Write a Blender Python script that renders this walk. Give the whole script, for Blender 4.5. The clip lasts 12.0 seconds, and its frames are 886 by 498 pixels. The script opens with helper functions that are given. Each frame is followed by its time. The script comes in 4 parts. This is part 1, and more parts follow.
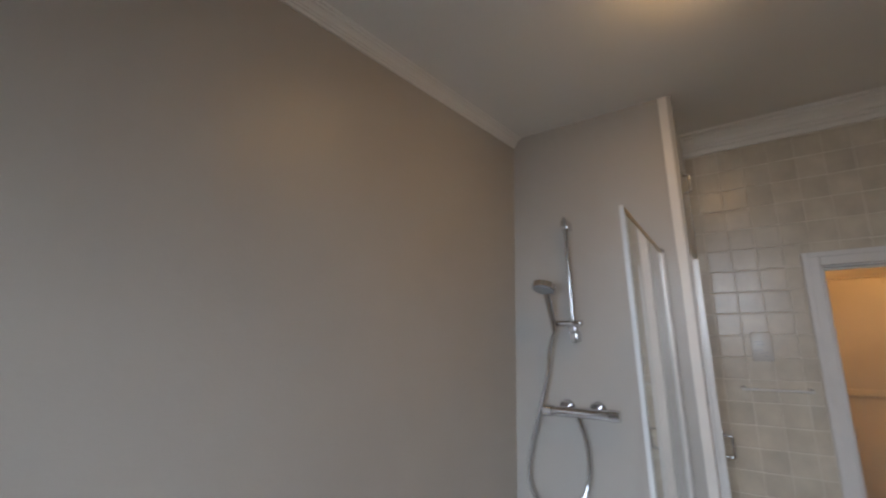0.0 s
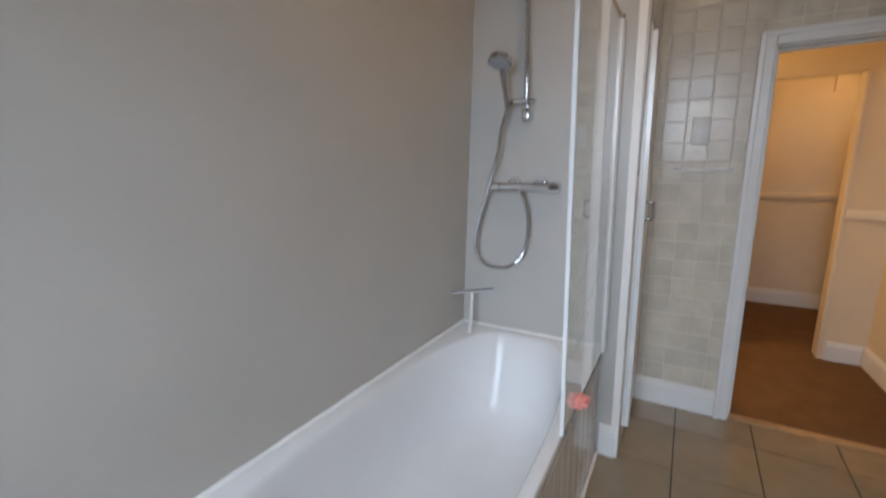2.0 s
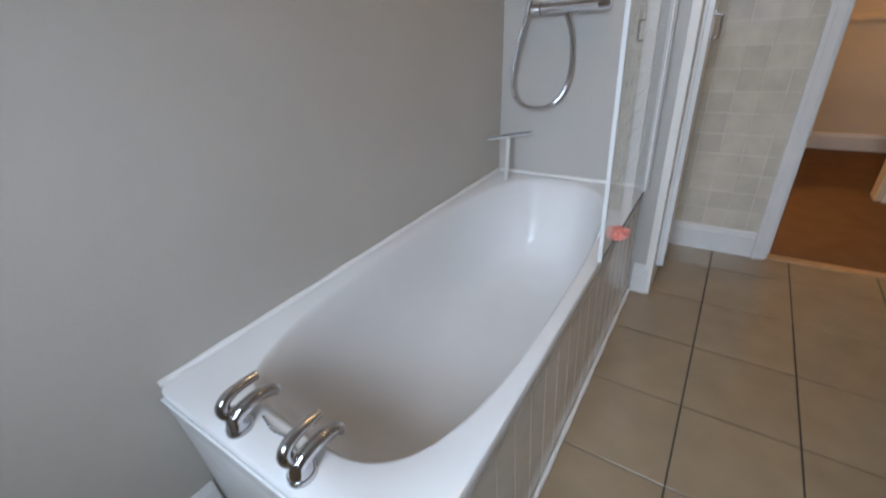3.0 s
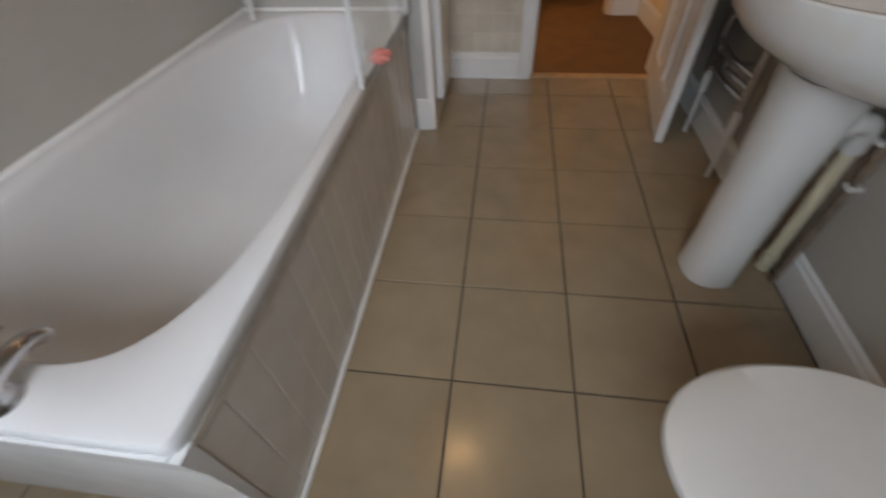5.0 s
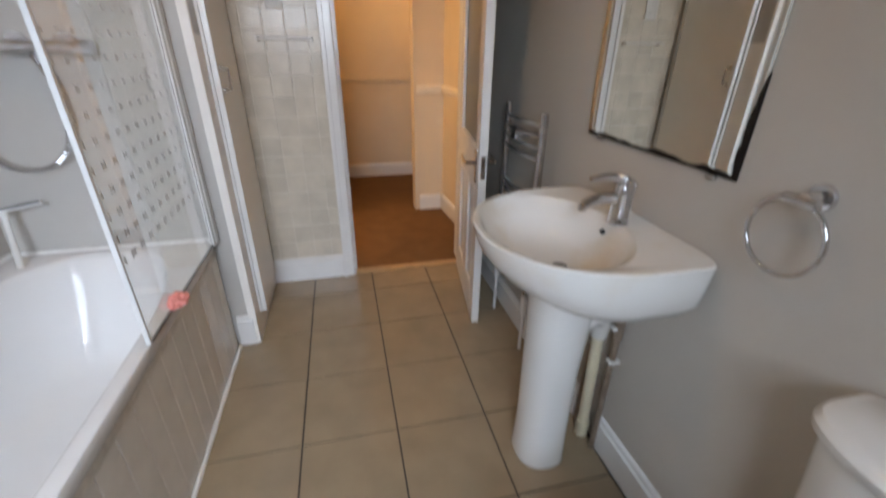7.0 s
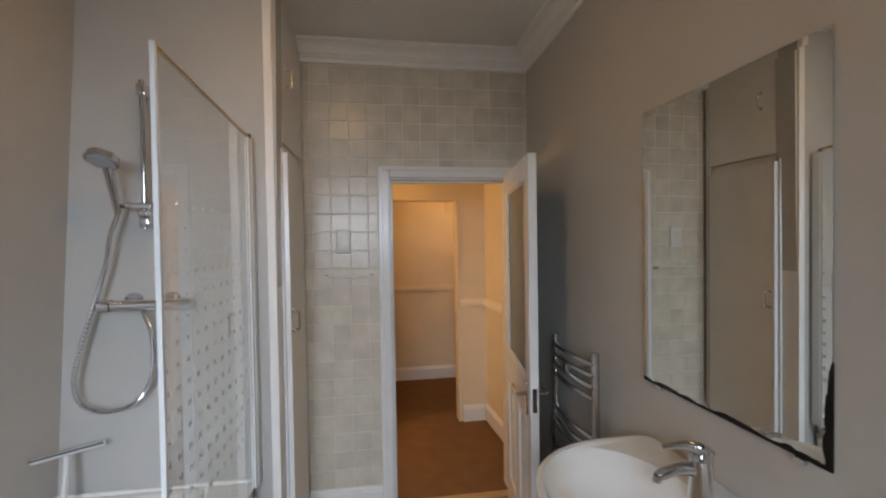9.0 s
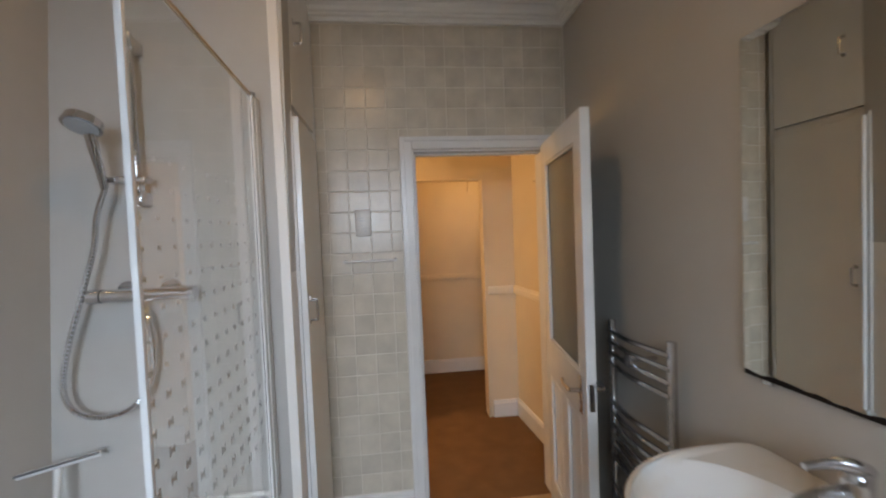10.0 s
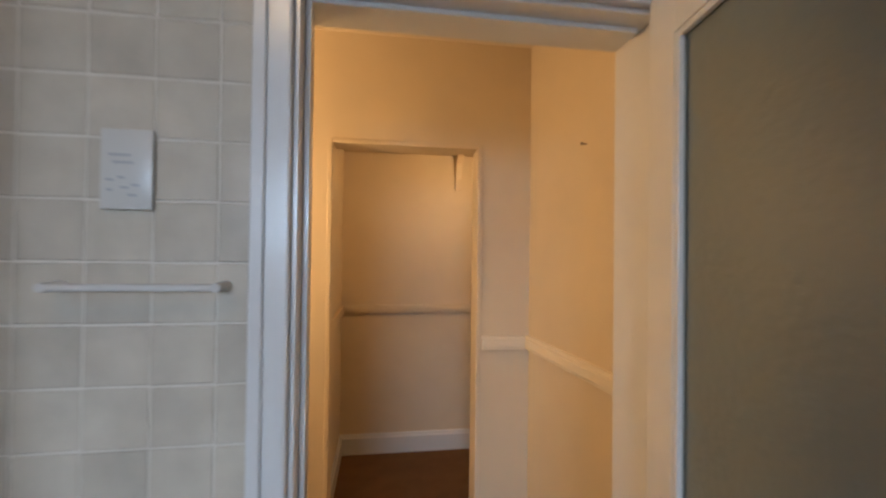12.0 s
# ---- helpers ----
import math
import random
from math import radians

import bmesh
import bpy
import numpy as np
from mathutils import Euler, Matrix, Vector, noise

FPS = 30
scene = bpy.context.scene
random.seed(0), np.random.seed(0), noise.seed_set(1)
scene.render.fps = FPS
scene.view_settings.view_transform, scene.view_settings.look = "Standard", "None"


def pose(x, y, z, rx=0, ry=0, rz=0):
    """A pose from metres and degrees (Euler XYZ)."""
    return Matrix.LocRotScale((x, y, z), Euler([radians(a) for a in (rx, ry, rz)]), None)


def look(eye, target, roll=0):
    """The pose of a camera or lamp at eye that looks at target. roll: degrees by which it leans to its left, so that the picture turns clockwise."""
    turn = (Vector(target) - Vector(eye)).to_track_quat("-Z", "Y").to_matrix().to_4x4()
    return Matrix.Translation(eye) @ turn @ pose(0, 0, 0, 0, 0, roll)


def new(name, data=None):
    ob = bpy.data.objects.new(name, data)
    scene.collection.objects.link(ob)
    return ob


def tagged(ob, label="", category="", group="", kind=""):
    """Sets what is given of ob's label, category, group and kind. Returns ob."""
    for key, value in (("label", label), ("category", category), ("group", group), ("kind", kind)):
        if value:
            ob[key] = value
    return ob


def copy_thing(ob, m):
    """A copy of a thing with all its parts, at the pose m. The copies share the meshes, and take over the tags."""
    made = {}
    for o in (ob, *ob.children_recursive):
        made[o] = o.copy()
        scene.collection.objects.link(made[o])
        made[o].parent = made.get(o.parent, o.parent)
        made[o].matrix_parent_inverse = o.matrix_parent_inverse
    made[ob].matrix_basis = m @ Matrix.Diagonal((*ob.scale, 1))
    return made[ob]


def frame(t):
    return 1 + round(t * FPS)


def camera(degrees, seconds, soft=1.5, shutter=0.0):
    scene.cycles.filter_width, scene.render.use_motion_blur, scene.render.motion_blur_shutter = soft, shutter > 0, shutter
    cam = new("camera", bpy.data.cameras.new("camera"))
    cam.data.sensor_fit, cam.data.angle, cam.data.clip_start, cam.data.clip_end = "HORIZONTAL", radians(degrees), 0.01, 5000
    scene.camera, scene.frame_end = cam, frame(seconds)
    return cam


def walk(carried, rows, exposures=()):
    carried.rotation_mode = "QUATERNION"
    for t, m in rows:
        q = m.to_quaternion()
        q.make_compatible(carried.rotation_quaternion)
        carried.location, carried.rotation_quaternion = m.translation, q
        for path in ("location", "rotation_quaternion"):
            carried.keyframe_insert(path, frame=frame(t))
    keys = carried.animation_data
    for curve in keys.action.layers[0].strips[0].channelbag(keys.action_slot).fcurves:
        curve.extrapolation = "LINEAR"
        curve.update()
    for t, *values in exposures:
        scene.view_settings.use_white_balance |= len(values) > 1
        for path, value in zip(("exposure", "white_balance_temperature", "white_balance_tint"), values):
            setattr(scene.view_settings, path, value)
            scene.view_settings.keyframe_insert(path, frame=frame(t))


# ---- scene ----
cam = camera(93.3, 12.0, soft=2.1, shutter=0.5)
PATH = [
    (0, (0.548, 0.538, 1.686), (-0.549, 2.179, 2.013), -2.2),
    (0.5, (0.589, 0.558, 1.653), (-0.369, 2.288, 1.95), -2.5),
    (1, (0.595, 0.582, 1.598), (-0.348, 2.343, 1.699), -2.9),
    (1.5, (0.59, 0.571, 1.507), (-0.359, 2.323, 1.339), -2.1),
    (2, (0.623, 0.533, 1.435), (-0.367, 2.213, 0.99), -1.8),
    (2.5, (0.617, 0.496, 1.349), (-0.395, 2.055, 0.61), -2.4),
    (2.7, (0.609, 0.496, 1.329), (-0.431, 1.979, 0.48), -4.1),
    (4.3, (0.634, 0.508, 1.233), (-0.212, 1.767, -0.07), -8.3),
    (4.5, (0.668, 0.532, 1.219), (-0.014, 1.838, -0.135), -7.7),
    (5, (0.76, 0.548, 1.126), (0.523, 1.896, -0.333), -3.7),
    (5.5, (0.845, 0.566, 1.106), (0.974, 1.858, -0.416), -0.3),
    (6, (0.898, 0.576, 1.124), (1.268, 1.866, -0.358), 2.4),
    (6.5, (0.911, 0.616, 1.199), (1.354, 2.118, -0.045), 2.1),
    (7, (0.906, 0.644, 1.292), (1.325, 2.393, 0.417), 0.7),
    (7.5, (0.895, 0.641, 1.38), (1.278, 2.547, 0.91), 0.7),
    (7.7, (0.893, 0.632, 1.412), (1.258, 2.572, 1.091), 0.6),
    (9.3, (0.819, 0.678, 1.498), (1.102, 2.658, 1.462), -1.2),
    (9.5, (0.799, 0.721, 1.484), (1.085, 2.700, 1.425), -1.7),
    (10, (0.801, 0.913, 1.433), (1.028, 2.899, 1.360), -2.3),
    (10.5, (0.833, 1.248, 1.431), (0.981, 3.242, 1.409), -1.1),
    (11, (0.89, 1.582, 1.399), (1.108, 3.57, 1.363), -0.1),
    (11.5, (0.951, 1.922, 1.406), (1.352, 3.880, 1.336), -1.4),
    (12, (1.056, 2.256, 1.373), (1.346, 4.235, 1.395), 0.7),
]
EXPOSE = [(0, -0.8, 6400, 10), (0.5, -0.85, 6400, 10), (1.0, -0.88, 6350, 10), (1.5, -0.64, 6300, 9), (2.0, -0.50, 6200, 9), (2.5, -0.51, 6150, 9), (4.5, -0.67, 6450, 10),
          (5.0, -0.85, 6950, 12), (5.5, -0.80, 7050, 13), (6.0, -0.5, 6900, 14), (6.5, -0.2, 6550, 13), (7.5, -0.2, 6450, 10), (9.5, -0.50, 6350, 9), (10.5, -0.36, 6150, 8), (12.0, -0.40, 5600, 7)]
walk(cam, [(t, look(eye, target, roll)) for t, eye, target, roll in PATH], EXPOSE)

# ---- light ----
world = bpy.data.worlds.new("world")
scene.world = world
world.use_nodes = True
sky = world.node_tree.nodes.new("ShaderNodeTexSky")
sky.sky_type, sky.sun_disc = "NISHITA", False
sky.sun_elevation, sky.sun_rotation = radians(35), radians(60)
world.node_tree.links.new(sky.outputs[0], world.node_tree.nodes["Background"].inputs[0])
world.node_tree.nodes["Background"].inputs[1].default_value = 0.1
scene.view_settings.exposure = 0.0

# plan
X_R, Y_D, Y_S, Y_B, Z_C = 1.70, 3.0, 2.42, -0.45, 2.565
X_C = 0.44
WIN = (0.04, 0.94, 1.20, 2.12)


def area_lamp(name, m, w, h, energy, color):
    d = bpy.data.lights.new(name, "AREA")
    d.shape, d.size, d.size_y, d.energy, d.color = "RECTANGLE", w, h, energy, color
    ob = new(name, d)
    ob.matrix_world = m
    return ob


def point_lamp(name, place, r, energy, color):
    d = bpy.data.lights.new(name, "POINT")
    d.shadow_soft_size, d.energy, d.color = r, energy, color
    ob = new(name, d)
    ob.location = place
    return ob


wx, wz = (WIN[0] + WIN[1]) / 2, (WIN[2] + WIN[3]) / 2
# place: the sky seen through the window
area_lamp("window_light", look((wx, Y_B - 0.34, wz + 0.10), (wx - 0.14, Y_B + 0.66, wz - 0.76)), 1.0, 1.1, 52, (0.725, 0.84, 1.0)).data.spread = radians(108)
point_lamp("ceiling_bulb", (0.60, 1.66, 2.44), 0.09, 0.5, (1.0, 0.62, 0.3))
point_lamp("hall_bulb", (0.15, 3.75, 1.55), 0.07, 4.0, (1.0, 0.47, 0.14))
# added fill, out of view, that warms the recess's back wall
point_lamp("recess_fill", (1.66, 4.55, 1.9), 0.05, 0.42, (1.0, 0.38, 0.08))

# ---- materials ----


def mat(name, col, rough=0.5, metal=0.0, vary=0.06, scale=6.0, bump=0.0, bscale=60.0, each=0.0, spec=0.5, coat=0.0, dark=None):
    m = bpy.data.materials.new(name)
    m.use_nodes = True
    nt = m.node_tree
    N, L = nt.nodes, nt.links
    b = N["Principled BSDF"]
    b.inputs["Roughness"].default_value, b.inputs["Metallic"].default_value = rough, metal
    b.inputs["Specular IOR Level"].default_value, b.inputs["Coat Weight"].default_value = spec, coat
    geo = N.new("ShaderNodeNewGeometry")
    big = N.new("ShaderNodeTexNoise")
    big.inputs["Scale"].default_value, big.inputs["Detail"].default_value = scale, 6
    L.new(geo.outputs["Position"], big.inputs["Vector"])
    ramp = N.new("ShaderNodeMapRange")
    ramp.inputs[1].default_value, ramp.inputs[2].default_value = 0.3, 0.7
    ramp.inputs[3].default_value, ramp.inputs[4].default_value = 1 - vary, 1 + vary
    L.new(big.outputs[0], ramp.inputs[0])
    mul = N.new("ShaderNodeVectorMath")
    mul.operation = "SCALE"
    mul.inputs[0].default_value = col
    last = ramp.outputs[0]
    if each:
        oi = N.new("ShaderNodeObjectInfo")
        r2 = N.new("ShaderNodeMapRange")
        r2.inputs[3].default_value, r2.inputs[4].default_value = 1 - each, 1 + each
        L.new(oi.outputs["Random"], r2.inputs[0])
        mm = N.new("ShaderNodeMath")
        mm.operation = "MULTIPLY"
        L.new(last, mm.inputs[0])
        L.new(r2.outputs[0], mm.inputs[1])
        last = mm.outputs[0]
    L.new(last, mul.inputs["Scale"])
    out = mul.outputs[0]
    if dark:
        n2 = N.new("ShaderNodeTexNoise")
        n2.inputs["Scale"].default_value, n2.inputs["Detail"].default_value = dark[1], 8
        L.new(geo.outputs["Position"], n2.inputs["Vector"])
        r3 = N.new("ShaderNodeMapRange")
        r3.inputs[1].default_value, r3.inputs[2].default_value = dark[2], dark[3]
        L.new(n2.outputs[0], r3.inputs[0])
        mx = N.new("ShaderNodeMix")
        mx.data_type = "RGBA"
        L.new(r3.outputs[0], mx.inputs[0])
        L.new(out, mx.inputs[6])
        mx.inputs[7].default_value = (*dark[0], 1)
        out = mx.outputs[2]
    L.new(out, b.inputs["Base Color"])
    rr = N.new("ShaderNodeMapRange")
    rr.inputs[1].default_value, rr.inputs[2].default_value = 0.3, 0.7
    rr.inputs[3].default_value, rr.inputs[4].default_value = rough * 0.94, min(1, rough * 1.07)
    L.new(big.outputs[0], rr.inputs[0])
    L.new(rr.outputs[0], b.inputs["Roughness"])
    if bump:
        n3 = N.new("ShaderNodeTexNoise")
        n3.inputs["Scale"].default_value, n3.inputs["Detail"].default_value = bscale, 4
        L.new(geo.outputs["Position"], n3.inputs["Vector"])
        bp = N.new("ShaderNodeBump")
        bp.inputs["Strength"].default_value, bp.inputs["Distance"].default_value = bump, 0.004
        L.new(n3.outputs[0], bp.inputs["Height"])
        L.new(bp.outputs[0], b.inputs["Normal"])
    return m


M_TAUPE = mat("taupe_wall_paint", (0.44, 0.41, 0.365), 0.42, vary=0.03, scale=2.5, bump=0.12, bscale=90)
M_PANEL = mat("pale_grey_shower_paint", (0.445, 0.43, 0.40), 0.33, vary=0.025, scale=3, bump=0.06, bscale=60)
M_CEIL = mat("ceiling_paint", (0.76, 0.75, 0.71), 0.7, vary=0.03, scale=2, bump=0.15, bscale=50)
M_WHITE = mat("white_gloss_paint", (0.72, 0.72, 0.705), 0.22, vary=0.03, scale=8, bump=0.08, bscale=40)
M_CUP = mat("cupboard_grey_paint", (0.77, 0.745, 0.70), 0.35, vary=0.03, scale=5, bump=0.08, bscale=45)
M_CER = mat("white_glazed_ceramic", (0.68, 0.675, 0.65), 0.08, vary=0.015, scale=5)
M_BOWL = mat("basin_ceramic_limescale", (0.68, 0.67, 0.64), 0.09, vary=0.02, scale=5, dark=((0.60, 0.52, 0.40), 5, 0.5, 0.78))
M_BATH = mat("white_bath_enamel", (0.70, 0.70, 0.695), 0.02, vary=0.02, scale=4)
M_DULL = mat("dulled_chrome", (0.60, 0.60, 0.62), 0.18, 1.0, vary=0.08, scale=20)
M_CHROME = mat("chrome", (0.66, 0.66, 0.68), 0.09, 1.0, vary=0.05, scale=20)
# screen rail metal; the warm lamp's reflection is put into its colour
M_RAIL = mat("rail_with_warm_reflection", (0.50, 0.37, 0.22), 0.3, 0.7, vary=0.1, scale=30)
M_ALU = mat("white_coated_aluminium", (0.68, 0.68, 0.67), 0.25, 0.0, vary=0.03)
M_FLOOR = mat("beige_floor_tile", (0.29, 0.222, 0.142), 0.17, vary=0.09, scale=7, bump=0.03, bscale=35, each=0.04, spec=0.6)
M_GROUT = mat("dark_grout", (0.045, 0.034, 0.026), 0.9, vary=0.2, scale=30)
M_WTILE = mat("cream_wall_tile", (0.55, 0.50, 0.41), 0.24, vary=0.11, scale=11, bump=0.16, bscale=14, each=0.07, spec=0.3)
M_WGROUT = mat("pale_grout", (0.68, 0.64, 0.56), 0.6, vary=0.05)
M_PGROUT = mat("beige_panel_grout", (0.74, 0.71, 0.66), 0.5, vary=0.05)
M_BPANEL = mat("beige_bath_panel", (0.69, 0.66, 0.605), 0.14, vary=0.05, scale=12, bump=0.05, bscale=20, each=0.03)
M_CREAM = mat("cream_hall_paint", (0.68, 0.575, 0.41), 0.55, vary=0.04, scale=3, bump=0.1, bscale=80)
M_DADO = mat("pale_cream_gloss", (0.80, 0.72, 0.57), 0.35, vary=0.04, scale=6)
M_CARPET = mat("brown_carpet", (0.19, 0.108, 0.053), 0.95, vary=0.10, scale=9, bump=1.0, bscale=420, spec=0.1)
M_OAK = mat("pale_oak", (0.42, 0.27, 0.13), 0.4, vary=0.15, scale=18)
M_BRASS = mat("polished_brass", (0.75, 0.48, 0.16), 0.18, 1.0, vary=0.06, scale=20)
M_PLASTIC = mat("white_plastic", (0.63, 0.62, 0.59), 0.22, vary=0.02)
M_PIPE = mat("cream_plastic_pipe", (0.62, 0.56, 0.40), 0.35, vary=0.08, scale=12)
M_COPPER = mat("tarnished_copper_pipe", (0.30, 0.24, 0.19), 0.4, 0.6, vary=0.25, scale=25)
M_PINK = mat("coral_sponge", (0.80, 0.30, 0.26), 0.8, vary=0.12, scale=40, bump=0.5, bscale=200)
M_DARK = mat("black_plastic_and_hole_shade", (0.02, 0.02, 0.02), 0.4)
M_SEAL = mat("white_sealant", (0.80, 0.80, 0.78), 0.35, vary=0.05, scale=30)
M_TRIM = mat("mottled_beige_trim", (0.53, 0.49, 0.43), 0.4, vary=0.2, scale=22, bump=0.2, bscale=60)
M_RUBBER = mat("grey_rubber", (0.10, 0.10, 0.10), 0.6)
M_SOCKET = mat("pale_grey_print", (0.42, 0.43, 0.44), 0.5)
M_PRINT = mat("faint_white_plate", (0.60, 0.59, 0.55), 0.3, vary=0.03)
M_GREY = mat("exterior_render", (0.35, 0.34, 0.31), 0.9, vary=0.1)


def glass(name, col, rough, ior=1.45):
    m = bpy.data.materials.new(name)
    m.use_nodes = True
    b = m.node_tree.nodes["Principled BSDF"]
    b.inputs["Base Color"].default_value = (*col, 1)
    b.inputs["Roughness"].default_value = rough
    b.inputs["IOR"].default_value = ior
    b.inputs["Transmission Weight"].default_value = 1
    return m


M_GLASS = glass("clear_glass", (0.97, 0.985, 0.975), 0.0)
M_FROST = glass("obscured_glass", (0.19, 0.215, 0.205), 0.34)
M_FROST.node_tree.nodes["Principled BSDF"].inputs["Transmission Weight"].default_value = 0.05
_nt = M_FROST.node_tree
_n = _nt.nodes.new("ShaderNodeTexNoise")
_n.inputs["Scale"].default_value = 55
_g = _nt.nodes.new("ShaderNodeNewGeometry")
_nt.links.new(_g.outputs["Position"], _n.inputs["Vector"])
_b = _nt.nodes.new("ShaderNodeBump")
_b.inputs["Strength"].default_value, _b.inputs["Distance"].default_value = 0.4, 0.004
_nt.links.new(_n.outputs[0], _b.inputs["Height"])
_nt.links.new(_b.outputs[0], _nt.nodes["Principled BSDF"].inputs["Normal"])

M_SHADE = bpy.data.materials.new("lit_opal_shade")
M_SHADE.use_nodes = True
_p = M_SHADE.node_tree.nodes["Principled BSDF"]
_p.inputs["Base Color"].default_value = (0.9, 0.85, 0.75, 1)
_p.inputs["Emission Color"].default_value = (1.0, 0.60, 0.26, 1)
_p.inputs["Emission Strength"].default_value = 42.0

# ---- helpers for meshes ----


def bx(bm, x0, x1, y0, y1, z0, z1, bev=0.0, seg=2):
    t = bmesh.new()
    bmesh.ops.create_cube(t, size=1, matrix=Matrix.Translation(((x0 + x1) / 2, (y0 + y1) / 2, (z0 + z1) / 2)) @ Matrix.Diagonal((x1 - x0, y1 - y0, z1 - z0, 1)))
    if bev:
        bmesh.ops.bevel(t, geom=t.edges[:], offset=bev, segments=seg, affect="EDGES", profile=0.5)
    d = bpy.data.meshes.new("t")
    t.to_mesh(d)
    t.free()
    bm.from_mesh(d)
    bpy.data.meshes.remove(d)
    return bm


def B(*a, **k):
    return bx(bmesh.new(), *a, **k)


def cyl(bm, a, b, r0, r1=None, n=20):
    a, b = Vector(a), Vector(b)
    r1 = r0 if r1 is None else r1
    m = Matrix.Translation((a + b) / 2) @ (b - a).to_track_quat("Z", "Y").to_matrix().to_4x4()
    bmesh.ops.create_cone(bm, cap_ends=True, segments=n, radius1=r0, radius2=r1, depth=(b - a).length, matrix=m)
    return bm


def loft(bm, rings, cap0=True, cap1=True):
    vs = [[bm.verts.new(p) for p in r] for r in rings]
    n = len(rings[0])
    for a, b in zip(vs, vs[1:]):
        for i in range(n):
            bm.faces.new((a[i], a[(i + 1) % n], b[(i + 1) % n], b[i]))
    if cap0:
        bm.faces.new(vs[0][::-1])
    if cap1:
        bm.faces.new(vs[-1])
    bmesh.ops.recalc_face_normals(bm, faces=bm.faces[:])
    return bm


def smooth_path(pts, n=8):
    pts = [Vector(p) for p in pts]
    P = [pts[0] * 2 - pts[1]] + pts + [pts[-1] * 2 - pts[-2]]
    out = []
    for i in range(1, len(P) - 2):
        for k in range(n):
            t = k / n
            a, b, c, d = P[i - 1:i + 3]
            out.append(0.5 * (2 * b + (c - a) * t + (2 * a - 5 * b + 4 * c - d) * t * t + (3 * b - a - 3 * c + d) * t ** 3))
    return out + [pts[-1]]


def tube(bm, pts, r, n=12, ribs=0.0):
    rings, up = [], Vector((0.3, 0.5, 0.81)).normalized()
    for i, p in enumerate(pts):
        d = (pts[min(i + 1, len(pts) - 1)] - pts[max(i - 1, 0)]).normalized()
        s = d.cross(up)
        s = s.normalized() if s.length > 1e-3 else Vector((1, 0, 0))
        up = s.cross(d).normalized()
        rr = (r(i / (len(pts) - 1)) if callable(r) else r) + (ribs if i % 2 else 0)
        rings.append([p + (s * math.cos(a) + up * math.sin(a)) * rr for a in [math.tau * k / n for k in range(n)]])
    return loft(bm, rings)


def mesh_ob(name, bm, material, smooth=False):
    if smooth:
        for f in bm.faces:
            f.smooth = True
    d = bpy.data.meshes.new(name)
    bm.normal_update()
    bm.to_mesh(d)
    bm.free()
    if smooth:
        d.set_sharp_from_angle(angle=radians(38))
    for m in (material if isinstance(material, (list, tuple)) else [material]):
        d.materials.append(m)
    return new(name, d)


def part(name, bm, material, parent, label="", smooth=False):
    ob = mesh_ob(name, bm, material, smooth)
    ob.parent = parent
    if parent is not None and parent.matrix_basis != Matrix():
        ob.matrix_parent_inverse = Matrix()
    return tagged(ob, label)


def thing(name, place, label, category, group=""):
    ob = new(name)
    ob.location = place
    return tagged(ob, label, category, group)


def tpart(name, bm, material, parent, label="", smooth=False):
    """A part whose mesh is written in world places, under a thing whose base stands elsewhere."""
    base = Vector(parent.location)
    p = parent.parent
    while p is not None:
        base += Vector(p.location)
        p = p.parent
    for v in bm.verts:
        v.co -= base
    return part(name, bm, material, parent, label, smooth)


def struct(name, bm, material, label, smooth=False):
    return tagged(mesh_ob(name, bm, material, smooth), label, kind="structure")


def ruled(bm, ring0, ring1):
    return loft(bm, [ring0, ring1])


# ---- shell ----


def x_left(y, z):
    return -0.375 - 0.0525 * (2.42 - y) + 0.06 * (z - 0.53)


floor_bm = B(-0.9, X_R + 0.15, Y_B - 0.1, Y_D + 0.06, -0.12, -0.004)
floor = struct("floor", floor_bm, M_GROUT, "dark grout bed under beige floor tiles")
struct("floor_hall", B(-1.3, 2.3, Y_D + 0.06, 5.4, -0.12, 0.0), M_CARPET, "brown cut-pile hall carpet")
struct("ceiling", B(-0.9, X_R + 0.15, Y_B - 0.1, Y_D + 0.13, Z_C, Z_C + 0.12), M_CEIL, "off-white painted bathroom ceiling")
y0, y1, zt = Y_B - 0.1, Y_D + 0.13, Z_C
lw = bmesh.new()
ruled(lw, [(x_left(y0, 0), y0, 0), (x_left(y1, 0), y1, 0), (x_left(y1, zt), y1, zt), (x_left(y0, zt), y0, zt)],
      [(-0.95, y0, 0), (-0.95, y1, 0), (-0.95, y1, zt), (-0.95, y0, zt)])
struct("wall_west", lw, M_TAUPE, "taupe painted wall behind the bath")
struct("wall_east", B(X_R, X_R + 0.15, Y_B - 0.1, Y_D + 0.13, 0, Z_C), M_TAUPE, "taupe painted wall behind the basin and toilet")
sw = bmesh.new()
xl0, xl1 = x_left(Y_S, 0) - 0.02, x_left(Y_S, Z_C) - 0.02
ruled(sw, [(xl0, Y_S, 0), (X_C - 0.02, Y_S, 0), (X_C + 0.015, Y_S, Z_C), (xl1, Y_S, Z_C)],
      [(xl0, Y_S + 0.1, 0), (X_C - 0.02, Y_S + 0.1, 0), (X_C + 0.015, Y_S + 0.1, Z_C), (xl1, Y_S + 0.1, Z_C)])
struct("wall_shower", sw, M_PANEL, "pale grey painted wall at the shower end of the bath")
DX0, DX1, DZ, AW = 0.903, 1.598, 1.852, 0.060
wn = B(-0.9, DX0, Y_D, Y_D + 0.13, 0, Z_C)
bx(wn, DX0, DX1, Y_D, Y_D + 0.13, DZ, Z_C)
bx(wn, DX1, X_R, Y_D, Y_D + 0.13, 0, Z_C)
